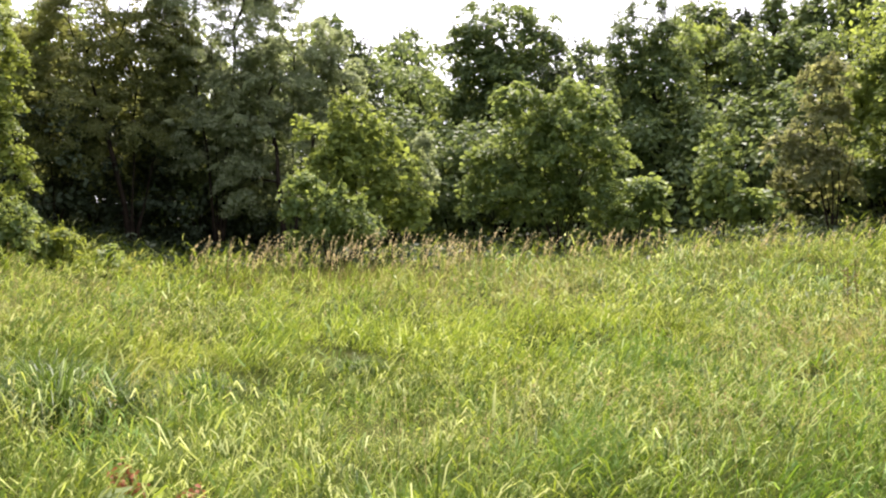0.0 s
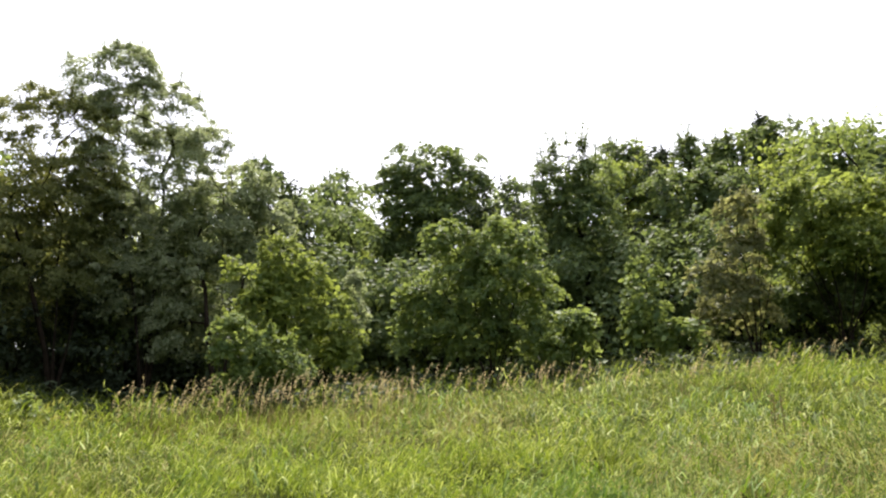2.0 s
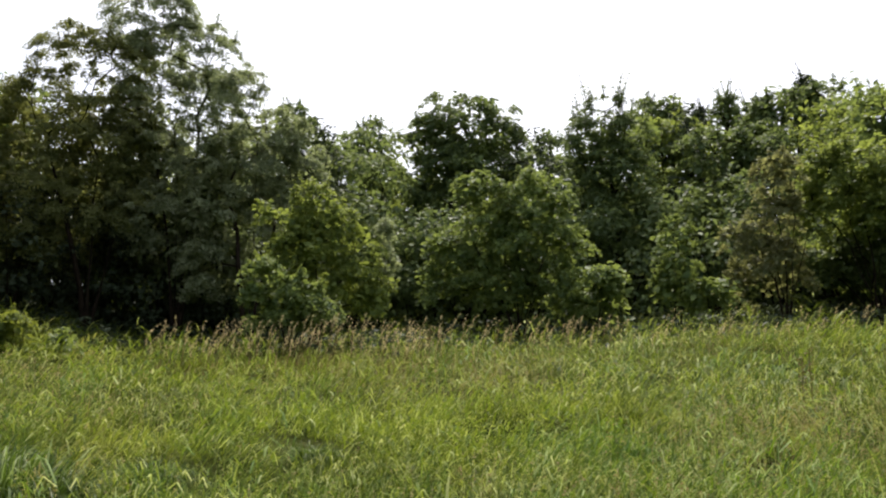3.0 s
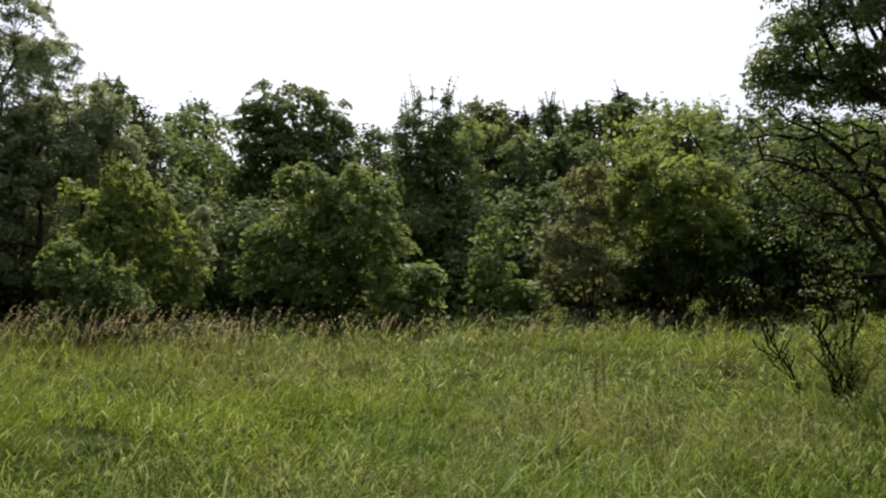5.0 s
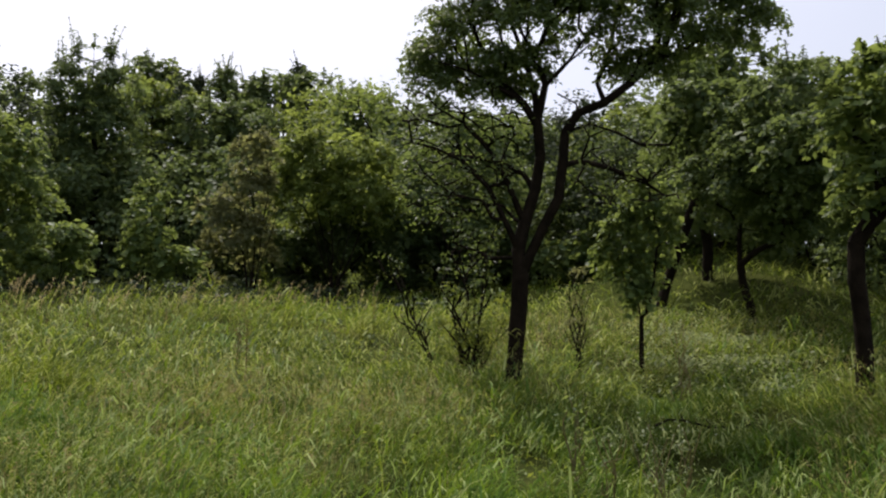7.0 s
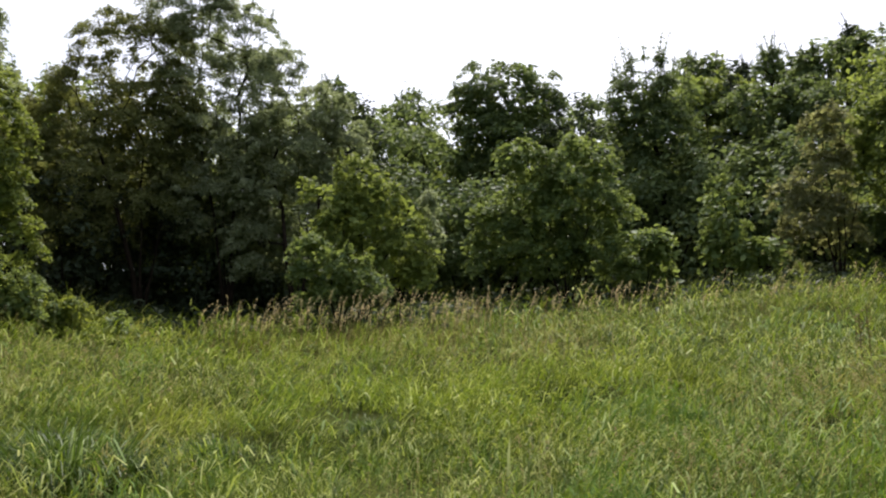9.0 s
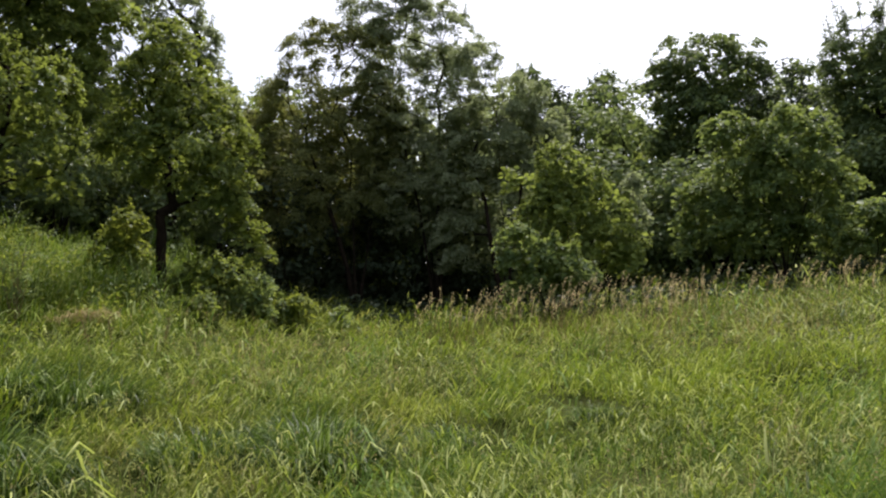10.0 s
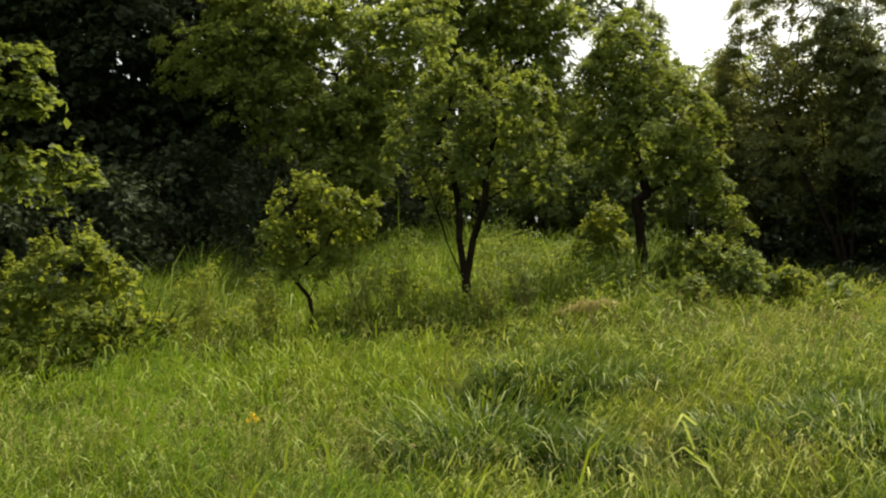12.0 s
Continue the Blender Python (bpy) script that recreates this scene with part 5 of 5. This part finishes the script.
def meadow(name, label, seed, tufts, per, near, far, b0, b1, width, grow, wide, material, lift=0.0, droop=(0.3, 1.6), pieces=2):
    """Grass in tufts: blades arch out from each tuft's heart or lie with the wind. lift: how high up the stalks the leaves begin."""
    rng = np.random.default_rng(seed)
    cx, cy, d = scatter(rng, tufts, near, far, b0, b1)
    hollow = np.sin(3.1 * cx + 1.2 * np.sin(1.7 * cy)) * np.sin(2.6 * cy - 0.8 * cx) + 0.6 * np.sin(1.1 * cx + 0.7 * cy + 2.0 * np.sin(0.5 * cx))
    clear = hollow + rng.normal(0, 0.35, tufts) > -0.75
    for tx, ty in TUSSOCKS:
        clear &= np.hypot(cx - tx, cy - ty) > 0.62
    cx, cy = cx[clear], cy[clear]
    tufts = len(cx)
    k = rng.integers(int(per * 0.5), int(per * 1.5) + 1, tufts)
    bold = np.repeat(rng.choice([0.35, 0.7, 1.0, 1.35, 1.8], tufts, p=[0.22, 0.25, 0.25, 0.18, 0.1]), k)
    spread = np.repeat(rng.uniform(0.5, 1.5, tufts), k) * wide
    sway = np.repeat(combed(cx, cy) + rng.normal(0, 0.5, tufts), k)
    n = len(bold)
    a, r = rng.uniform(0, 2 * np.pi, n), np.sqrt(rng.uniform(0, 1, n)) * spread
    x, y = np.repeat(cx, k) + np.cos(a) * r, np.repeat(cy, k) + np.sin(a) * r
    top = tall(x, y) * bold * (1 - 0.55 * (r / spread) ** 2)
    z = ground_z(x, y) - 0.02 + top * lift * rng.uniform(0.25, 1.0, n)
    way = np.where(rng.uniform(0, 1, n) < 0.65, sway, a) + rng.normal(0, 0.45, n)
    ln = grow * rng.uniform(0.5, 1.5, n) * (1 if lift else top)
    v, f = blade_arrays(rng, np.stack([x, y, z], 1), ln, width * rng.uniform(0.5, 1.5, n), rng.uniform(*droop, n), way, pieces, 0.7 if lift else 0.22, 0.45 if lift else 0.58)
    tagged(new(name, mesh_of(name, v, f, material)), label, "grass", kind="stuff")


meadow("meadow_grass", "upright yellow-green meadow grass", 11, 1300, 7, 5.5, 10.5, -72, 88, 0.0070, 1.05, 0.13, GRASS, 0, (0.5, 1.8), 3)
meadow("meadow_grass", "soft arching leaves of the meadow grass", 15, 1000, 30, 5.2, 9.2, -12, 46, 0.0085, 0.19, 0.20, GRASS, 1.1, (0.6, 1.9))
meadow("meadow_grass", "lush green arching leaves of the meadow grass", 28, 750, 30, 5.2, 9.2, 42, 88, 0.0085, 0.20, 0.20, FRESH_GRASS, 1.1, (0.6, 1.9))
meadow("meadow_grass", "soft dark green arching leaves of the meadow grass", 18, 1150, 30, 5.2, 9.2, -72, -6, 0.0085, 0.19, 0.20, FRESH_GRASS, 1.1, (0.6, 1.9))
meadow("meadow_grass", "drooping meadow grass on the slope", 12, 1700, 21, 9.0, 12.8, -14, 50, 0.0108, 0.20, 0.25, GRASS, 1.1, (0.5, 1.6))
meadow("meadow_grass", "lush green meadow grass below the bank", 29, 1100, 21, 9.0, 13.5, 44, 86, 0.0108, 0.20, 0.25, FRESH_GRASS, 1.1, (0.5, 1.6))
meadow("meadow_grass", "dark green drooping meadow grass on the slope", 19, 800, 21, 9.0, 11.0, -70, -6, 0.0108, 0.20, 0.25, FRESH_GRASS, 1.1, (0.5, 1.6))
meadow("meadow_grass", "drooping meadow grass before the apple tree", 20, 950, 21, 9.8, 12.8, -70, -8, 0.0108, 0.20, 0.25, GRASS, 1.1, (0.5, 1.6))
meadow("meadow_grass", "drooping meadow grass on the upper slope", 13, 4500, 14, 12.5, 19.5, -68, 84, 0.015, 0.22, 0.32, GRASS, 1.05, (0.5, 1.7))
meadow("meadow_grass", "meadow grass near the viewer", 26, 1300, 14, 2.2, 5.4, -75, 90, 0.011, 0.27, 0.22, GRASS, 1.0, (0.6, 1.7))
meadow("meadow_grass", "meadow grass round the viewer's feet", 16, 1700, 10, 0.5, 2.4, -180, 180, 0.010, 0.2, 0.2, GRASS, 0.6, (0.5, 1.8))
meadow("meadow_grass", "meadow grass on the lower slope", 17, 2800, 8, 2.2, 12.0, 88, 288, 0.016, 0.28, 0.3, GRASS, 1.0, (0.5, 1.8))
meadow("meadow_grass", "rough grass under the wood's edge", 14, 2300, 8, 19.5, 27.0, -66, 80, 0.026, 0.34, 0.4, GRASS, 0.7, (0.5, 1.8))
meadow("meadow_grass", "tall soft grass on the bank under the orchard", 25, 2600, 16, 14.8, 24.0, 27, 66, 0.013, 1.6, 0.35, FRESH_GRASS, 0, (0.6, 1.9))
meadow("meadow_grass", "long blades arching over in tufts on the slope", 31, 1000, 15, 5.4, 9.5, -72, 88, 0.0080, 0.25, 0.15, ARCHED, 1.15, (0.7, 1.7), 3)
meadow("meadow_grass", "long blades arching over in tufts on the middle slope", 32, 1500, 12, 9.0, 13.5, -70, 86, 0.0135, 0.28, 0.19, ARCHED, 1.15, (0.7, 1.7), 3)
meadow("meadow_grass", "long blades arching over in tufts on the upper slope", 33, 1300, 10, 13.0, 18.5, -68, 60, 0.019, 0.30, 0.25, ARCHED, 1.15, (0.7, 1.7), 3)


def seed_heads(label, seed, count, near, far, b0, b1, high, material, size, bar=0.25):
    """Thin stalks with a small loose head, standing above the grass."""
    rng = np.random.default_rng(seed)
    x, y, d = scatter(rng, count, near, far, b0, b1)
    keep = np.sin(x * 0.8 + 2 * np.sin(y * 0.5)) + np.cos(y * 0.9 - x * 0.4) + rng.normal(0, 0.6 if bar < 0.5 else 0.3, count) > bar
    for tx, ty in TUSSOCKS:
        keep &= np.hypot(x - tx, y - ty) > 0.7
    x, y = x[keep], y[keep]
    n = len(x)
    h, way, lean = high * rng.uniform(0.7, 1.2, n), rng.uniform(0, 2 * np.pi, n), rng.uniform(0.05, 0.5, n)
    root = np.stack([x, y, ground_z(x, y)], 1)
    stalk = blade_arrays(rng, root, h, np.full(n, size * 0.09), lean, way)
    tip = stalk[0].reshape(n, 5, 3)[:, 4]
    m = 7
    at = np.repeat(tip, m, 0) + rng.normal(0, 1, (n * m, 3)) * np.array([0.35, 0.35, 0.9]) * size
    head = leaf_arrays(rng, at, np.tile([0.2, 0, 1.0], (n * m, 1)), size * 0.8, 0.4)
    tagged(new("seed_heads", mesh_of("seed_heads", *joined([stalk, head]), material)), label, "grass", kind="stuff")


seed_heads("pale straw-coloured grass seed heads above the meadow", 21, 2200, 6.0, 10.0, -70, 86, 0.50, STRAW, 0.026)
seed_heads("pale green grass seed heads above the meadow", 23, 6500, 6.0, 10.5, -70, 86, 0.44, PALE, 0.027)
seed_heads("pinkish brown grass seed heads in drifts", 27, 1900, 6.0, 13.0, -70, 60, 0.46, PINK, 0.028, 0.9)
seed_heads("pale straw-coloured grass seed heads on the upper slope", 22, 4200, 9.0, 17.0, -68, 30, 0.50, STRAW, 0.036)
seed_heads("pale green grass seed heads on the upper slope", 24, 6500, 10.0, 18.0, -68, 84, 0.46, PALE, 0.036)
